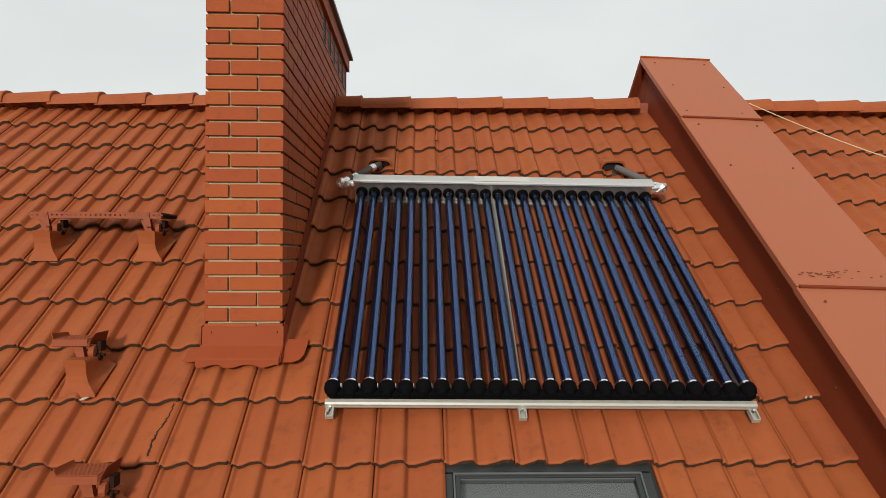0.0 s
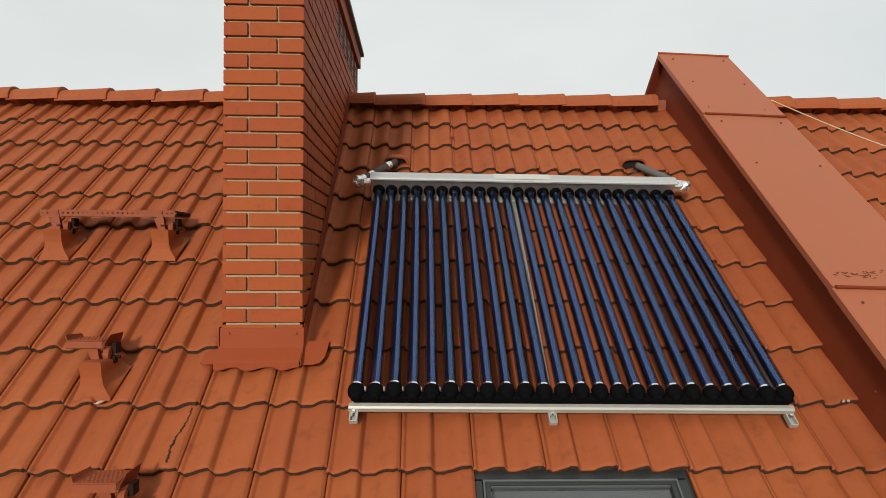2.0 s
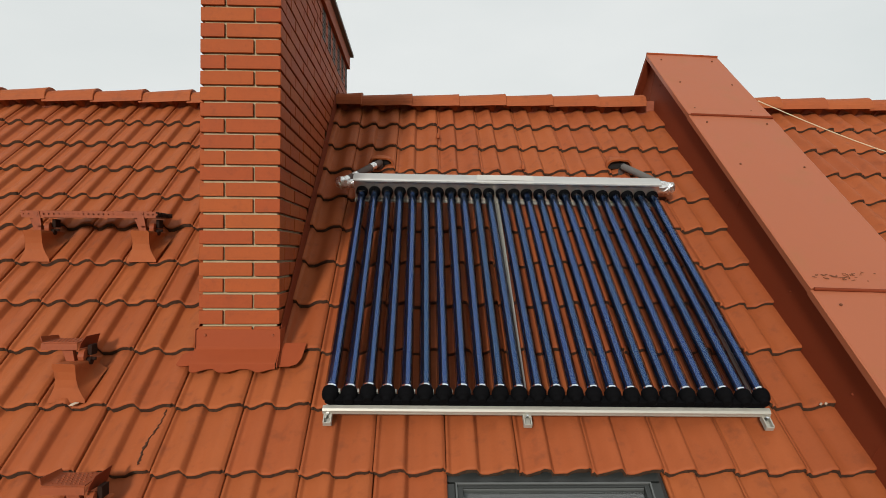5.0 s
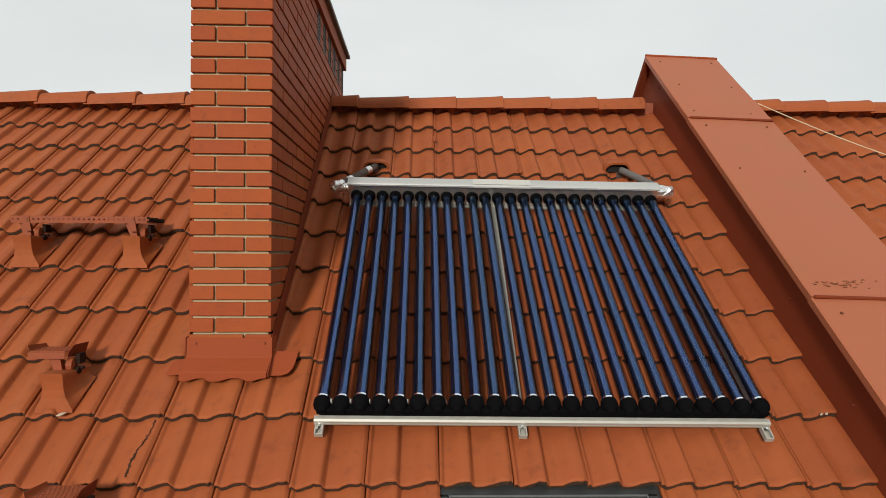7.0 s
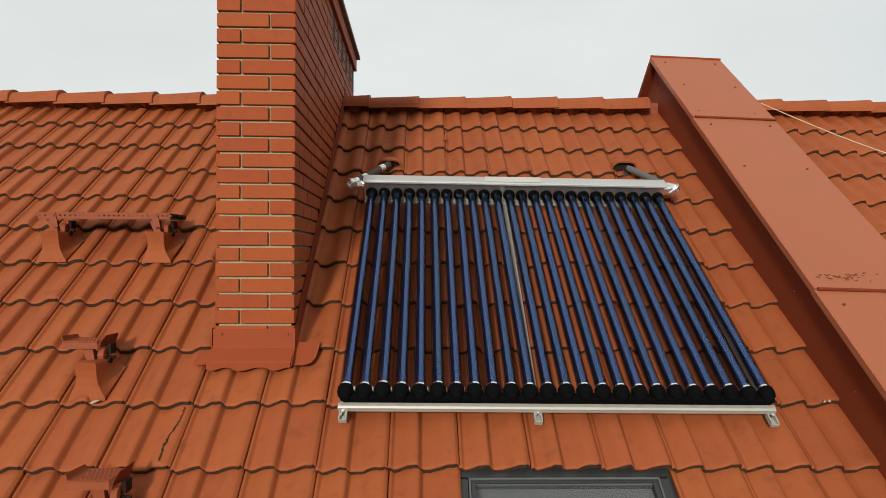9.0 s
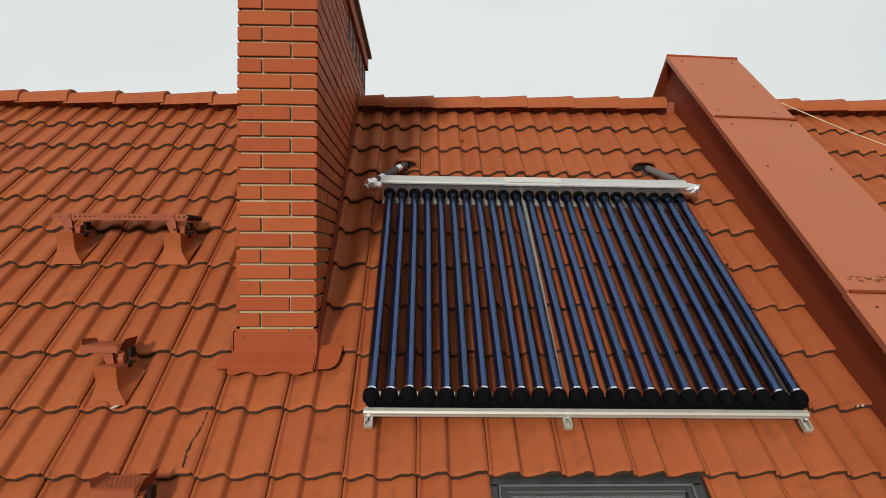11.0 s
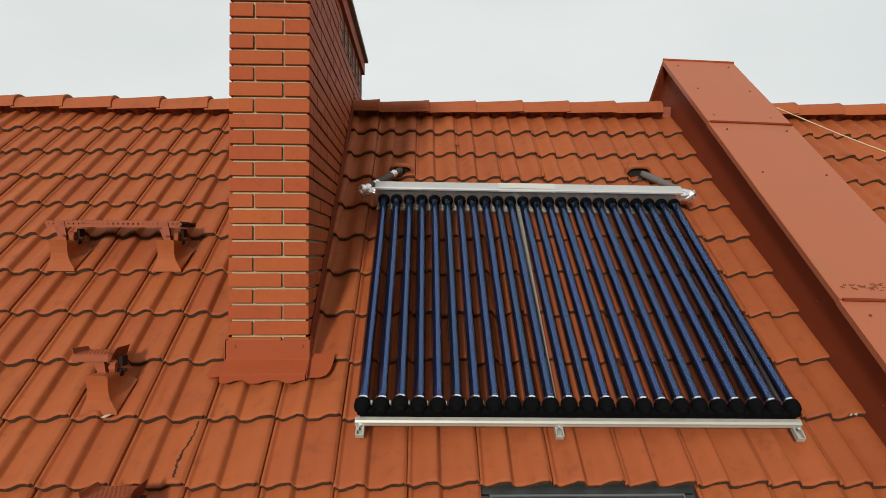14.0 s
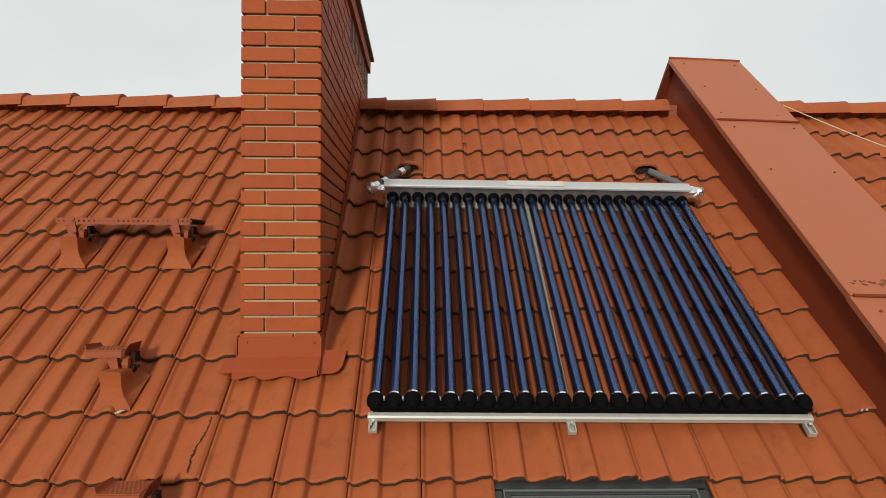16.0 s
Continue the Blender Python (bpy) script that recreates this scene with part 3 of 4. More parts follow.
for i, (s0, s1) in enumerate(zip(SEAMS, SEAMS[1:])):
    bm = bmesh.new()
    prof = [(LIP0, -0.034), (LIP0 - 0.002, -0.002), (LIP0 + 0.006, 0.002), ((LIP0 + LIP1) / 2, 0.005), (LIP1 - 0.006, 0.002), (LIP1 + 0.002, -0.002), (LIP1, -0.034)]
    prof = prof + [(u * 1.0, n - 0.003) for u, n in reversed(prof)]
    low = s0 - 0.012 if i else s0
    rings = []
    for s, dn in ((low, 0.0085), (s0 + 0.06, 0.006), ((s0 + s1) / 2, 0.002), (s1, 0.0)):
        rings.append([(u, s, BN + n + dn - 0.02 * (u - LIP0) / (LIP1 - LIP0)) for u, n in prof])
    ring_loft(bm, rings)
    # turned lower hem
    if i > 1:
        hem = bmesh.new()
        bar(hem, [(LIP0 + 0.010, low - 0.004, BN + 0.009), (LIP1 - 0.004, low - 0.004, BN - 0.009)], 0.0085, 8)
    panel = part("cover_sheet", bm, M_CLAD, clad)
    if i > 1:
        # dark red stands for the shadow line below the sheet's edge
        part("hem", hem, M_DARKRED, panel, "turned lower hem, darkened for the shade at the edge")
    wide = LIP1 - LIP0
    mid = s0 + (0.49 if s1 - s0 < 1.3 else 0.63) * (s1 - s0)
    screws = [(LIP0 + wide * a, s) for a, s in ((0.12, s0 + 0.09), (0.80, s0 + 0.08), (0.18, mid), (0.85, mid - 0.01), (0.15, s1 - 0.12), (0.86, s1 - 0.11))]
    for u, s in screws:
        bm = bmesh.new()
        d = -0.02 * (u - LIP0) / (LIP1 - LIP0)
        bar(bm, [(u, s, BN + d + 0.004), (u, s, BN + d + 0.010), (u, s, BN + d + 0.012)], [0.007, 0.0065, 0.0035], 10)
        part("screw", bm, M_FLAKE, panel)
bm = bmesh.new()
prof = [(LIP0, -0.034), (LIP0, 0.0), (LIP1, 0.0), (LIP1, -0.034)]
nrm = Vector((0, math.sin(2 * SLOPE), math.cos(2 * SLOPE)))
ring_loft(bm, [[Vector((u, BTOP, BN + 0.001 - 0.02 * (u - LIP0) / (LIP1 - LIP0))) + BACK * d + nrm * n for u, n in prof] for d in (0.0, 2.5)])
# coloured dark so that the lip's underside looks shaded
part("cover_sheet", bm, M_DARKRED, clad)
bm = bmesh.new()
bar(bm, [(LIP0, BTOP, BN + 0.006), (LIP1, BTOP, BN - 0.014)], 0.009, 10)
part("ridge_hem", bm, M_PAINT, clad)
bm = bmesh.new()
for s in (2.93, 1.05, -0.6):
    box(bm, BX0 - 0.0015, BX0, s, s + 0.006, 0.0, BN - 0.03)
part("standing_joint", bm, M_DARKRED, clad)
# scraped dirt on the sheet above the lower seam
bm = bmesh.new()
for k in range(36):
    u = BX0 - 0.01 + abs(rng.gauss(0.15, 0.10))
    s = 0.175 + rng.uniform(-0.020, 0.055) * (0.4 + 2 * (u - BX0))
    L = rng.uniform(0.003, 0.013)
    ang = rng.uniform(-0.6, 0.3)
    d = Vector((math.cos(ang), math.sin(ang), 0)) * L
    p = Vector((min(u, BX1 - 0.03), s, BN + 0.0115 - 0.02 * (u - LIP0) / (LIP1 - LIP0)))
    bar(bm, [p - d, p, p + d], [0.0010, rng.uniform(0.0018, 0.0042), 0.0010], 6)
tagged(part("dirt_flakes", bm, M_FLAKE, at=ROOF), "dark flaking dirt on the painted sheet", "dirt", kind="stuff")

# cord from the wall's far edge down across the tiles
bm = bmesh.new()
ca, cb = Vector((3.077, 2.194, 0.335)), Vector((4.75, 1.53, 0.0))
bar(bm, [ca + (cb - ca) * (i / 24) - Vector((0, 0, 0.05 * math.sin(math.pi * i / 24))) for i in range(25)], 0.0038, 8)
tagged(part("cord", bm, M_CORD, at=ROOF, smooth=True), "thin cream cord hanging from the clad wall over the tiles", "cord")

# ---- roof window ----
window = tagged(new("window_1"), "closed roof window with grey metal frame and drawn grey blind", "roof window", kind="structure")
window.matrix_world = ROOF
bm = bmesh.new()
for u0, u1, s0, s1 in ((WIN_U0 + 0.008, WIN_U0 + 0.046, WIN_S0, WIN_S1), (WIN_U1 - 0.038, WIN_U1, WIN_S0, WIN_S1), (WIN_U0 + 0.046, WIN_U1 - 0.038, WIN_S1 + 0.002, WIN_S1 + 0.010)):
    box(bm, u0, u1, s0, s1, -0.085, -0.045, 0.003)
box(bm, WIN_U0, WIN_U1, WIN_S1 + 0.011, WIN_S1 + 0.08, -0.085, -0.05)
part("flashing_frame", bm, M_WINFRAME, window, "dark grey metal flashing")
bm = bmesh.new()
A0, A1, A2 = WIN_U0 + 0.048, WIN_U1 - 0.040, WIN_S1 + 0.000
for u0, u1, s0, s1 in ((A0, A0 + 0.008, WIN_S0, A2), (A1 - 0.008, A1, WIN_S0, A2), (A0 + 0.008, A1 - 0.008, A2 - 0.009, A2)):
    box(bm, u0, u1, s0, s1, -0.075, -0.036, 0.002)
part("sash_edge", bm, M_WININNER, window, "pale grey metal edge")
bm = bmesh.new()
for u0, u1, s0, s1 in ((A0 + 0.009, A0 + 0.030, WIN_S0, A2 - 0.010), (A1 - 0.030, A1 - 0.009, WIN_S0, A2 - 0.010), (A0 + 0.030, A1 - 0.030, A2 - 0.020, A2 - 0.010)):
    box(bm, u0, u1, s0, s1, -0.080, -0.044, 0.002)
part("sash", bm, M_WINFRAME, window)
bm = bmesh.new()
box(bm, A0 + 0.031, A1 - 0.031, A2 - 0.0265, A2 - 0.0205, -0.075, -0.050, 0.001)
part("glazing_bead", bm, M_WININNER, window)
bm = bmesh.new()
box(bm, A0 + 0.031, A1 - 0.031, WIN_S0, A2 - 0.027, -0.066, -0.060)
pane = part("pane", bm, M_GLASS, window, "clear glass pane")
pane.visible_shadow = False
bm = bmesh.new()
box(bm, A0 + 0.0, A1, WIN_S0, A2, -0.130, -0.120)
part("blind", bm, M_BLIND, window, "drawn grey cloth blind")


# ---- roof steps and the walkway grate ----
def foot_mesh():
    """A saddle-shaped bracket foot that rises out of a tile; its lower edge at y = 0."""
    bm = bmesh.new()
    half = ((0.0, 0.066), (0.012, 0.064), (0.030, 0.053), (0.055, 0.042), (0.085, 0.037), (0.120, 0.038), (0.148, 0.041), (0.158, 0.036))
    rings = []
    for i in range(7):
        k = i / 6
        ring = []
        for side in (-1, 1):
            for n, w in (half if side < 0 else reversed(half)):
                bulge = 0.012 * math.sin(math.pi * min(1.0, n / 0.158))
                ring.append((side * w * 1.24 * (1 + 0.25 * k * (1 - n / 0.158)), 0.004 + 0.52 * n + bulge * (1 - k) + 0.205 * k, n * (1 - k) ** 1.05 - 0.004))
        rings.append(ring)
    ring_loft(bm, rings)
    return mesh_of("foot", bm, M_TILE, True)


FOOT = foot_mesh()
LEVEL = Matrix.Rotation(-SLOPE, 4, 'X')      # turns the slope's frame back to level


def support(parent, at, top):
    """A clay foot with a tapered steel post, a round clamp plate and a dark hook; top is the height of what it carries."""
    foot = part("foot", FOOT, None, parent, "orange clay bracket foot", at=at)
    bm = bmesh.new()
    ring_loft(bm, [[(x * w - 0.026 + 0.3 * (0.185 - z), y, z) for x, y in ((-1, 0.080), (1, 0.080), (1, 0.110), (-1, 0.110))] for z, w in ((0.135, 0.017), (0.185, 0.020), (top, 0.028))])
    part("post", bm, M_STEEL_RED, foot, at=LEVEL)
    bm = bmesh.new()
    bar(bm, [(0.010, 0.104, top - 0.055), (0.034, 0.108, top - 0.055), (0.038, 0.108, top - 0.055)], [0.034, 0.034, 0.030], 16)
    part("clamp_plate", bm, M_STEEL_RED, foot, at=LEVEL)
    bm = bmesh.new()
    ring_loft(bm, [[(x, y, z) for x, y in ((0.040, 0.110), (0.058, 0.110), (0.058, 0.165), (0.040, 0.165))] for z in (top - 0.050, top - 0.004)])
    bar(bm, [(0.036, 0.115, top - 0.076), (0.058, 0.115, top - 0.076)], 0.018, 12)
    bar(bm, [(0.030, 0.115, top - 0.066), (0.076, 0.115, top - 0.066)], 0.008, 6)
    part("clamp", bm, M_CLAMP, foot, "dark weathered steel clamp", at=LEVEL)
    return foot


def roof_step(u, s, label):
    ob = thing("roof_step", ROOF @ pose(u, s, -0.010), label, "roof step", "roof steps")
    support(ob, Matrix.Identity(4), 0.245)
    bm = bmesh.new()
    t, w, deep = 0.003, 0.080, 0.150
    # tray with a rounded front lip and a flange turned up at its left
    sec = [(-w - 0.006, 0.026), (-w - 0.002, 0.006), (-w + 0.006, 0.0), (w, 0.0)]
    ring = sec + [(x + (t if i < 2 else 0), z - (0 if i < 2 else t)) for i, (x, z) in reversed(list(enumerate(sec)))]
    ring_loft(bm, [[(x, y, z * (1 if y < 0.1 else 0.62)) for x, z in ring] for y in (0.0, deep)])
    sheet(bm, [(0.002, -0.003), (-0.004, -0.006), (-0.005, -0.034), (0.004, -0.037)], -w, w, t)
    # the flange turned up at its right, deep enough to hide the clamp
    wb = bmesh.new()
    slab(wb, [(0.010, -0.030), (0.006, -0.006), (0.036, 0.024), (deep + 0.020, 0.022), (deep + 0.022, -0.040)], (0, 1, 0), (0.30, 0, 0.954), (1, 0, 0), t, (w + 0.012, 0, 0))
    for i in range(6):
        for j in range(7):
            x, y = -0.050 + j * 0.0165 + (i % 2) * 0.008, 0.018 + i * 0.023
            bar(bm, [(x, y, 0.0), (x, y, 0.0025)], [0.0045, 0.003], 6)
    tread = part("tread", bm, M_STEEL_RED, ob, "red-coated perforated steel tread", at=LEVEL @ pose(-0.066, 0.070, 0.258))
    # darker than the tread: shade on the face away from the sun, as colour
    part("wing", wb, M_DARKRED, tread, "red bent-up wing, coloured dark for its shaded side")


roof_step(-0.885, -0.285, "brick-red steel roof step on a clay foot tile")
roof_step(-0.560, -1.020, "brick-red steel roof step on a clay foot low down")

grate = thing("walkway_grate", ROOF @ pose(-1.155, 0.722, -0.010), "brick-red perforated steel walkway grate on two clay feet", "roof walkway")
support(grate, pose(-0.326, 0, 0), 0.245)
support(grate, pose(0.262, 0, 0), 0.245)
bm = bmesh.new()
g0, g1, holes = -0.432, 0.318, 27
box(bm, g0, g1, 0, 0.003, 0.0205, 0.032)
box(bm, g0, g1, 0, 0.003, -0.004, 0.0115)
for i in range(holes + 1):
    x = g0 + (g1 - g0) * i / holes
    box(bm, x - 0.0090, x + 0.0090, 0, 0.003, 0.0115, 0.0205)
    box(bm, x - 0.006, x + 0.006, 0, 0.006, 0.032, 0.035)
front_strip = part("front_strip", bm, M_STEEL_RED, grate, "red perforated strip", at=LEVEL @ pose(0, 0.060, 0.252))
for j in range(6):
    bm = bmesh.new()
    y = 0.012 + j * 0.038
    box(bm, g0 + 0.01, g1 + 0.006, y, y + 0.004, 0.004, 0.030)
    for i in range(14):
        x = g0 + 0.03 + i * 0.050
        box(bm, x - 0.010, x + 0.010, y, y + 0.004, 0.030, 0.036)
    bar_ob = part("bearing_bar", bm, M_STEEL_RED, front_strip)
    bm = bmesh.new()
    box(bm, g1 - 0.006, g1 + 0.010 + 0.004 * (j % 3), y - 0.003, y + 0.007, 0.006, 0.031)
    part("rusty_end", bm, M_CLAMP, bar_ob)
for i in range(24):
    x = g0 + 0.012 + i * 0.0305
    bm = bmesh.new()
    box(bm, x, x + 0.013, 0.003, 0.206, 0.006, 0.020)
    part("cross_bar", bm, M_STEEL_RED, front_strip)
for x in (-0.350, 0.230):
    bm = bmesh.new()
    ring_loft(bm, [[(xx, yy, z) for xx, yy in ((x - 0.020 + a, -0.006), (x + 0.018 + a, -0.006), (x + 0.018 + a, -0.002), (x - 0.020 + a, -0.002))] for z, a in ((-0.050, 0.016), (0.034, 0.0))])
    bar(bm, [(x + 0.01, -0.005, 0.018), (x + 0.01, -0.010, 0.018)], 0.006, 8)
    part("hook_plate", bm, M_STEEL_RED, front_strip)

# ---- bricks ----
rng = random.Random(21)


def brick_mesh(lx, ly, name="brick"):
    bm = bmesh.new()
    box(bm, 0, lx, 0, ly, 0, BRICK_H)
    bmesh.ops.bevel(bm, geom=list(bm.edges), offset=0.0022, segments=1, affect='EDGES')
    return mesh_of(name, bm, M_BRICK)


B_HEAD = brick_mesh(0.112, 0.120)      # left half brick on the front
B_LONG = brick_mesh(0.258, 0.120)
B_FRONT = brick_mesh(0.250, 0.120)     # stretcher on the front, header on the side
B_CORNER = brick_mesh(0.120, 0.250)    # header on the front, stretcher on the side
B_SIDE = brick_mesh(0.110, 0.250)
B_END = brick_mesh(0.110, 0.120)
rest = bmesh.new()
count = 0
for c in range(-5, 25):
    z = Z_REF + c * COURSE
    even = c % 2 == 0
    pieces = []
    if z > 6.03:
        if even:
            pieces += [(B_HEAD, CH_X0, 0.0, 0.12), (B_LONG, CH_X0 + 0.122, 0.0, 0.12)]
        else:
            pieces += [(B_FRONT, CH_X0, 0.0, 0.12), (B_CORNER, CH_X0 + 0.26, 0.0, 0.25)]
    y = 0.13 if even else 0.26
    while y < CH_Y1 - 0.05:
        ln = 0.25 if y + 0.25 <= CH_Y1 + 0.01 else CH_Y1 - y
        hidden = H0 + (y + ln) * math.tan(SLOPE) - 0.02 > z + BRICK_H and y < 2.2
        in_vent = any(abs(y + ln / 2 - v) < 0.30 for v in VENTS) and VENT_Z0 - 0.01 < z < VENT_Z1
        if not hidden:
            if in_vent:
                cuts = sorted([(v - 0.072, v + 0.072) for v in VENTS])
                a = y
                for v0, v1 in cuts + [(99, 99)]:
                    e = min(v0, y + ln)
                    if e - a > 0.02:
                        box(rest, -0.110, 0.0, a, e - (0 if e == y + ln else 0.004), z, z + BRICK_H)
                    a = max(a, v1 + 0.004)
                    if a >= y + ln:
                        break
            elif ln > 0.2:
                pieces.append((B_SIDE, -0.110, y, ln))
            else:
                box(rest, -0.110, 0.0, y, y + ln, z, z + BRICK_H)
        y += 0.26
    for me, x, yy, ln in pieces:
        if count < 298 and yy < 2.3:
            j = rng.uniform(-0.0015, 0.0015)
            part("brick", me, None, chimney, at=pose(x + (j if me in (B_SIDE,) else 0), yy + (j if me not in (B_SIDE,) else 0), z, 0, rng.uniform(-0.15, 0.15), rng.uniform(-0.2, 0.2)))
            count += 1
        else:
            box(rest, x, x + 0.110, yy, yy + ln, z, z + BRICK_H)
far_bricks = part("far_bricks", rest, M_BRICK, chimney)
tagged(far_bricks, kind="stuff")

# ---- tiles ----
def tile_mesh(name, seed, long=LEN):
    """An interlocking clay tile with a rounded, slightly rough nose; origin at its lower right corner, y up the slope."""
    bm = bmesh.new()
    r = random.Random(seed)
    xs = [W * k for k in (0, 0.016, 0.040, 0.055, 0.070, 0.085, 0.10, 0.16, 0.22, 0.28, 0.33, 0.38, 0.41, 0.43, 0.45, 0.47, 0.485, 0.499, 0.54, 0.60, 0.66, 0.72, 0.78, 0.84, 0.90, 0.945, 0.965, 0.985, 1.0)]
    fall = 0.030 / G
    ys = [(0.0, -0.009), (0.002, -0.004), (0.007, -0.001), (0.016, 0.0), (G * 0.5, 0.0), (long, 0.0)]
    rough = [(r.uniform(-0.0026, 0.0022), r.uniform(-0.0024, 0.0012)) for _ in xs]

    def top(i, j):
        x, (y, dn) = xs[j], ys[i]
        worn = 1.0 if i < 3 else 0.0
        return (x - W, y + worn * rough[j][0] + (0.006 if x > W * 0.95 and y < 0.02 else 0.0), wave(x) - WAVE - fall * y + dn + 0.5 * worn * rough[j][1])
    grid = [[bm.verts.new(top(i, j)) for j in range(len(xs))] for i in range(len(ys))]
    for i in range(len(ys) - 1):
        for j in range(len(xs) - 1):
            f = bm.faces.new((grid[i][j], grid[i][j + 1], grid[i + 1][j + 1], grid[i + 1][j]))
            f.smooth = True
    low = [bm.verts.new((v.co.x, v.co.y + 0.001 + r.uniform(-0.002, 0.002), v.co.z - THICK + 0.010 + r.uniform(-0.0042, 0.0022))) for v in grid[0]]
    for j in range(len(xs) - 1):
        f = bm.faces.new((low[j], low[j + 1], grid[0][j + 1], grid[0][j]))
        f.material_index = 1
    # the underside takes the same darkened edge colour
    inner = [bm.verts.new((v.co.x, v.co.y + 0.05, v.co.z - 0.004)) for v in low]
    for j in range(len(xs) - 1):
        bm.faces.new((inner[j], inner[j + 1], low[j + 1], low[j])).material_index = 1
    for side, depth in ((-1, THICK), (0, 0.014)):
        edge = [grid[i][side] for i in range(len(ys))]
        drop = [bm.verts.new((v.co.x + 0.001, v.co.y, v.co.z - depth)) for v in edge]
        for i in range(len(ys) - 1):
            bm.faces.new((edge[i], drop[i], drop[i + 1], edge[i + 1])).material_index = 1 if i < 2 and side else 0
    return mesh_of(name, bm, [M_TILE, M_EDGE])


T_MESHES = [tile_mesh("tile", 70 + i) for i in range(6)]
rng = random.Random(33)
far_tiles = ([], [], [])


def lay_far(m):
    """Adds one tile to the joined mesh of those that lie out of sight."""
    me = rng.choice(T_MESHES)
    base = len(far_tiles[0])
    far_tiles[0].extend(tuple(m @ v.co) for v in me.vertices)
    for f in me.polygons:
        far_tiles[1].append([base + i for i in f.vertices])
        far_tiles[2].append(f.material_index)


for j in range(2, 17):
    for k in range(-13, 25):
        if k == 13 or (12 <= j <= 14 and 7 <= k <= 9):
            continue
        jit = pose(U0 + k * W + rng.gauss(0, 0.0014), S0 - j * G + rng.gauss(0, 0.0026), 0.007 + rng.uniform(-0.001, 0.0018), rng.gauss(0, 0.14), rng.gauss(0, 0.17), rng.gauss(0, 0.2))
        if j < 14 and -8 <= k < 19 and not (k > 13 and j > 8):
            part("tile", rng.choice(T_MESHES), None, roof, at=jit)
        else:
            lay_far(jit)
FAR_FRAME = Matrix(((-1, 0, 0, 0), (0, -BACK.y, math.sin(2 * SLOPE), APEX), (0, -BACK.z, math.cos(2 * SLOPE), 0.04), (0, 0, 0, 1)))
for j in range(1, 15):
    for k in range(-16, 13):
        if k != -8:
            lay_far(FAR_FRAME @ pose(-0.2 + k * W + 0.3, -j * G - 0.05, 0.0, rng.gauss(0, 0.15), rng.gauss(0, 0.15), 0))
me = bpy.data.meshes.new("far_tiles")
me.from_pydata(far_tiles[0], [], far_tiles[1])
me.polygons.foreach_set("material_index", far_tiles[2])
me.materials.append(M_TILE)
me.materials.append(M_EDGE)
tagged(part("far_tiles", me, None, roof), kind="stuff")


# ridge tiles, each lapping over the next
def ridge_mesh(length, flip):
    bm = bmesh.new()
    rings = []
    for y, r in ((-0.01, 0.96), (length * 0.5, 0.99), (length * 0.9, 1.03), (length + 0.016, 1.06), (length + 0.020, 1.03), (length + 0.020, 0.95)) if not flip else ((-0.012, 1.04), (0.0, 1.06), (0.02, 1.06), (0.022, 0.985), (length, 1.03)):
        ring = []
        for i in range(15):
            th = math.pi * i / 14
            ring.append((y, -0.122 * r * math.cos(th), 0.108 * r * (math.sin(th) ** 0.78) - 0.030))
        rings.append(ring + [(p[0], p[1] * 0.86, p[2] * 0.84 - 0.004) for p in reversed(ring)])
    ring_loft(bm, rings)
    return mesh_of("ridge_tile", bm, M_TILE, False)


RIDGE_Z = Z_RIDGE
R_MESH = ridge_mesh(0.374, False)
for start, count_r in ((-1.171 - 0.374 * 8, 11), (0.195, 6), (0.195 + 0.374 * 8 - 0.02, 5)):
    for i in range(count_r):
        u = start + i * 0.374
        if -0.4 < u + 0.374 and u < -0.01 and u > -0.38:
            continue
        at = Matrix.Translation((u, APEX, 0)) @ LEVEL @ pose(0, 0, (-0.010 if u < 0 else -0.018 + 0.007 * min(u, 2.0)) + rng.uniform(-0.002, 0.002), rng.gauss(0, 0.5), rng.gauss(0, 0.2) - (2.2 if u < -0.4 else 1.4), rng.gauss(0, 0.3))
        part("ridge_tile", R_MESH, None, roof, "rounded orange ridge tile", at=at)
at = Matrix.Translation((-0.02, APEX, 0)) @ LEVEL @ pose(0, 0, -0.004)
part("ridge_tile", ridge_mesh(0.19, False), None, roof, "cut orange ridge tile against the chimney", at=at)
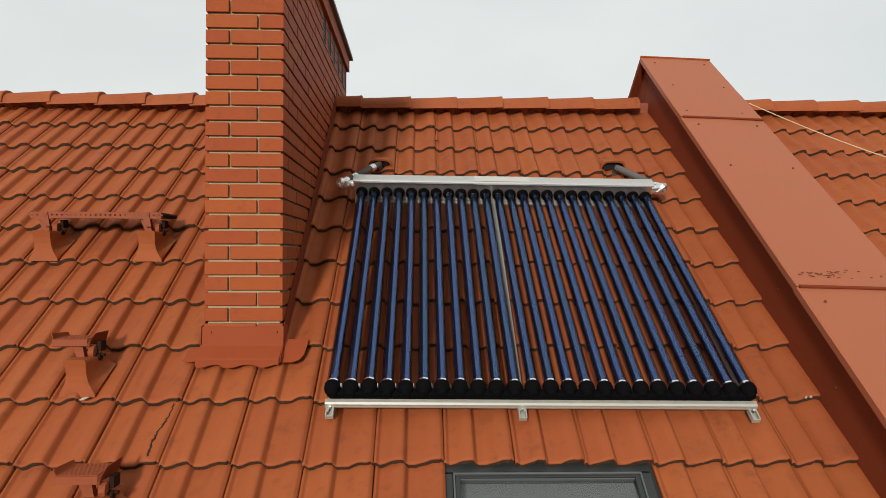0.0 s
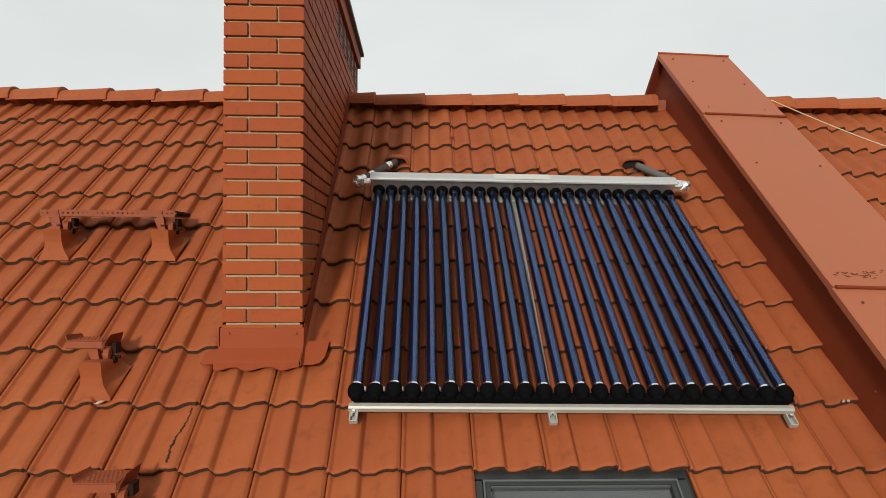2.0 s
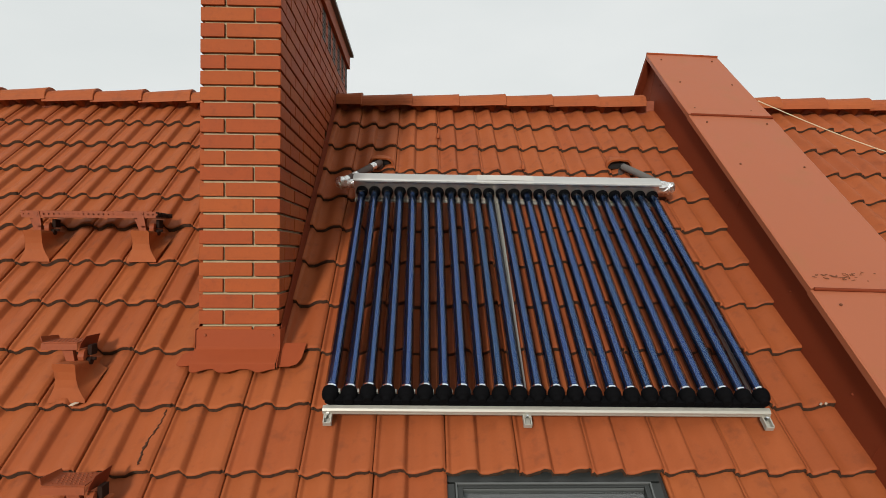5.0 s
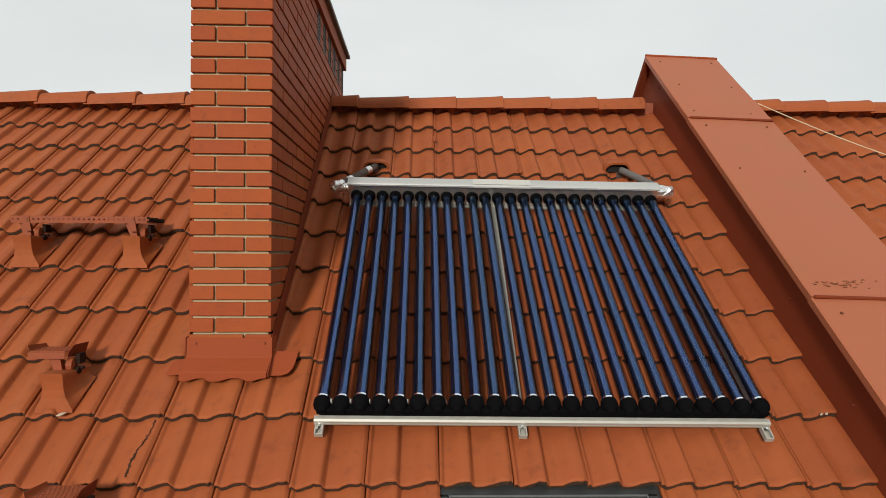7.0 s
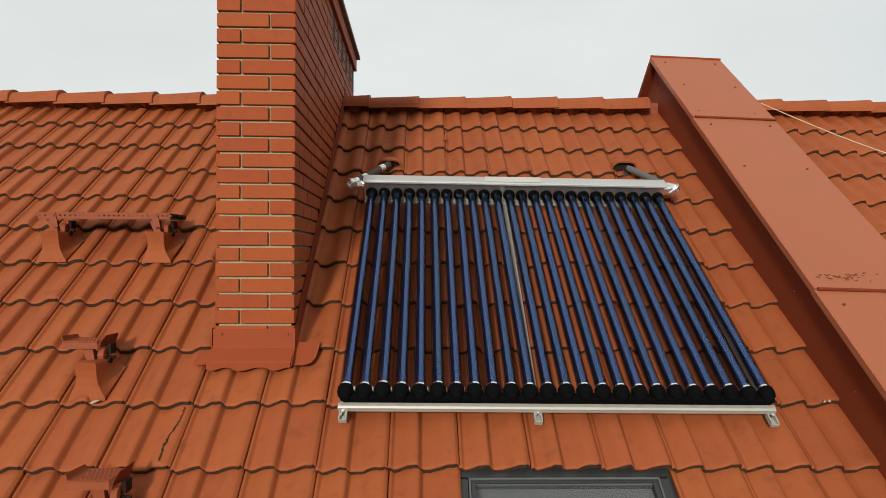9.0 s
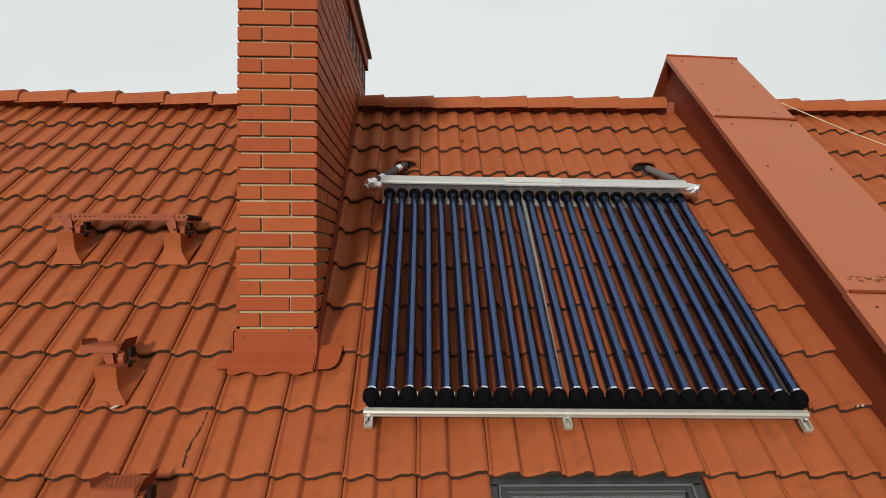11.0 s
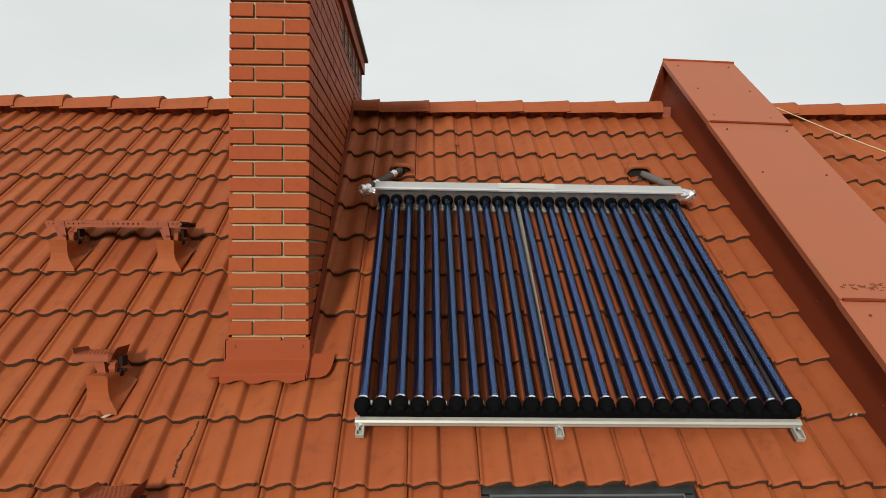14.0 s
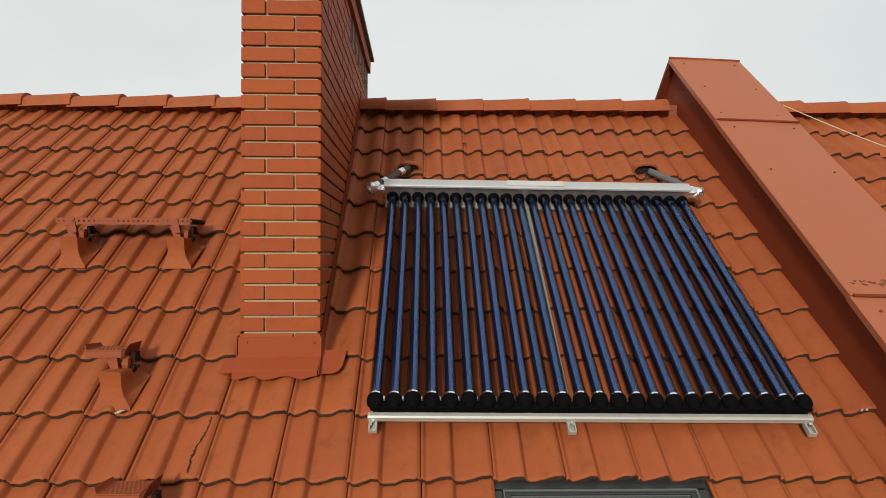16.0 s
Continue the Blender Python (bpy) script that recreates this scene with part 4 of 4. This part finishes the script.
# the flexible roll under the ridge tiles, pressed into the tile troughs
for u0, u1 in ((-3.3, -0.38), (0.0, 2.55), (3.035, 4.5)):
    bm = bmesh.new()
    n = int((u1 - u0) / 0.012)
    rows_r = []
    for s, lift, press in ((2.800, 0.050, 0.0), (2.785, 0.030, 0.35), (2.768, 0.006, 0.95), (2.752, 0.001, 1.0)):
        rows_r.append([(u0 + (u1 - u0) * i / n, s, lift + press * (wave((u0 + (u1 - u0) * i / n - U0) % W) - WAVE - 0.015) + rng.uniform(-0.0015, 0.0015)) for i in range(n + 1)])
    ring_loft(bm, rows_r, closed=False, cap=False)
    part("ridge_roll", bm, M_ROLL, roof, "dark red flexible ridge roll")

# ---- small things on the tiles ----
for u, s in ((1.366, 1.768), (0.786, 2.205)):
    bm = bmesh.new()
    bar(bm, [(0, -0.012, 0.004), (0, 0.0, 0.016), (0, 0.022, 0.018), (0, 0.045, 0.004)], [0.010, 0.012, 0.011, 0.008], 10)
    tagged(part("tile_clip", bm, M_TILE, at=ROOF @ pose(u, s, 0.004), smooth=True), "small orange clip gripping a tile edge", "tile clip", "tile clips")

# a cracked tile, with grime in the crack
bm = bmesh.new()
r5 = random.Random(5)
pts, rad = [], []
k0, k1 = Vector((-0.442, -0.314)), Vector((-0.460, -0.612))
for i in range(44):
    k = i / 43
    p = k0.lerp(k1, k) + Vector((0.007 * math.sin(k * 7) + r5.uniform(-0.004, 0.004), 0))
    x = (p.x - U0) % W
    row = math.ceil((S0 - p.y) / G)
    pts.append((p.x, p.y, wave(x) - WAVE - 0.030 / G * (p.y - (S0 - row * G)) + 0.0078))
    rad.append(0.0010 + 0.0014 * k + r5.uniform(0, 0.0026) + (0.0024 if 0.62 < k < 0.74 else 0))
bar(bm, pts, rad, 6)
tagged(part("tile_crack", bm, M_CRACK, at=ROOF), "dark grimy crack running down a clay tile", "crack")
# pale chips and smears
for u, s, n, w, lab in ((2.478, -0.303, 0.002, 0.010, "pale broken chip on a tile edge"), (2.502, -0.301, 0.003, 0.009, "pale broken chip on a tile edge"),
                        (-0.842, -0.296, -0.004, 0.020, "pale mortar smear at a step foot")):
    bm = bmesh.new()
    bar(bm, [(-w, 0, 0), (-w * 0.3, -0.002, 0.002), (w * 0.4, 0.001, 0.001), (w, 0, 0)], [0.002, 0.006, 0.005, 0.001], 7, wobble=0.3, rng=r5)
    tagged(part("pale_fleck", bm, M_PALE, at=ROOF @ pose(u, s, n, 0, 0, 25)), lab, "fleck", "pale flecks")
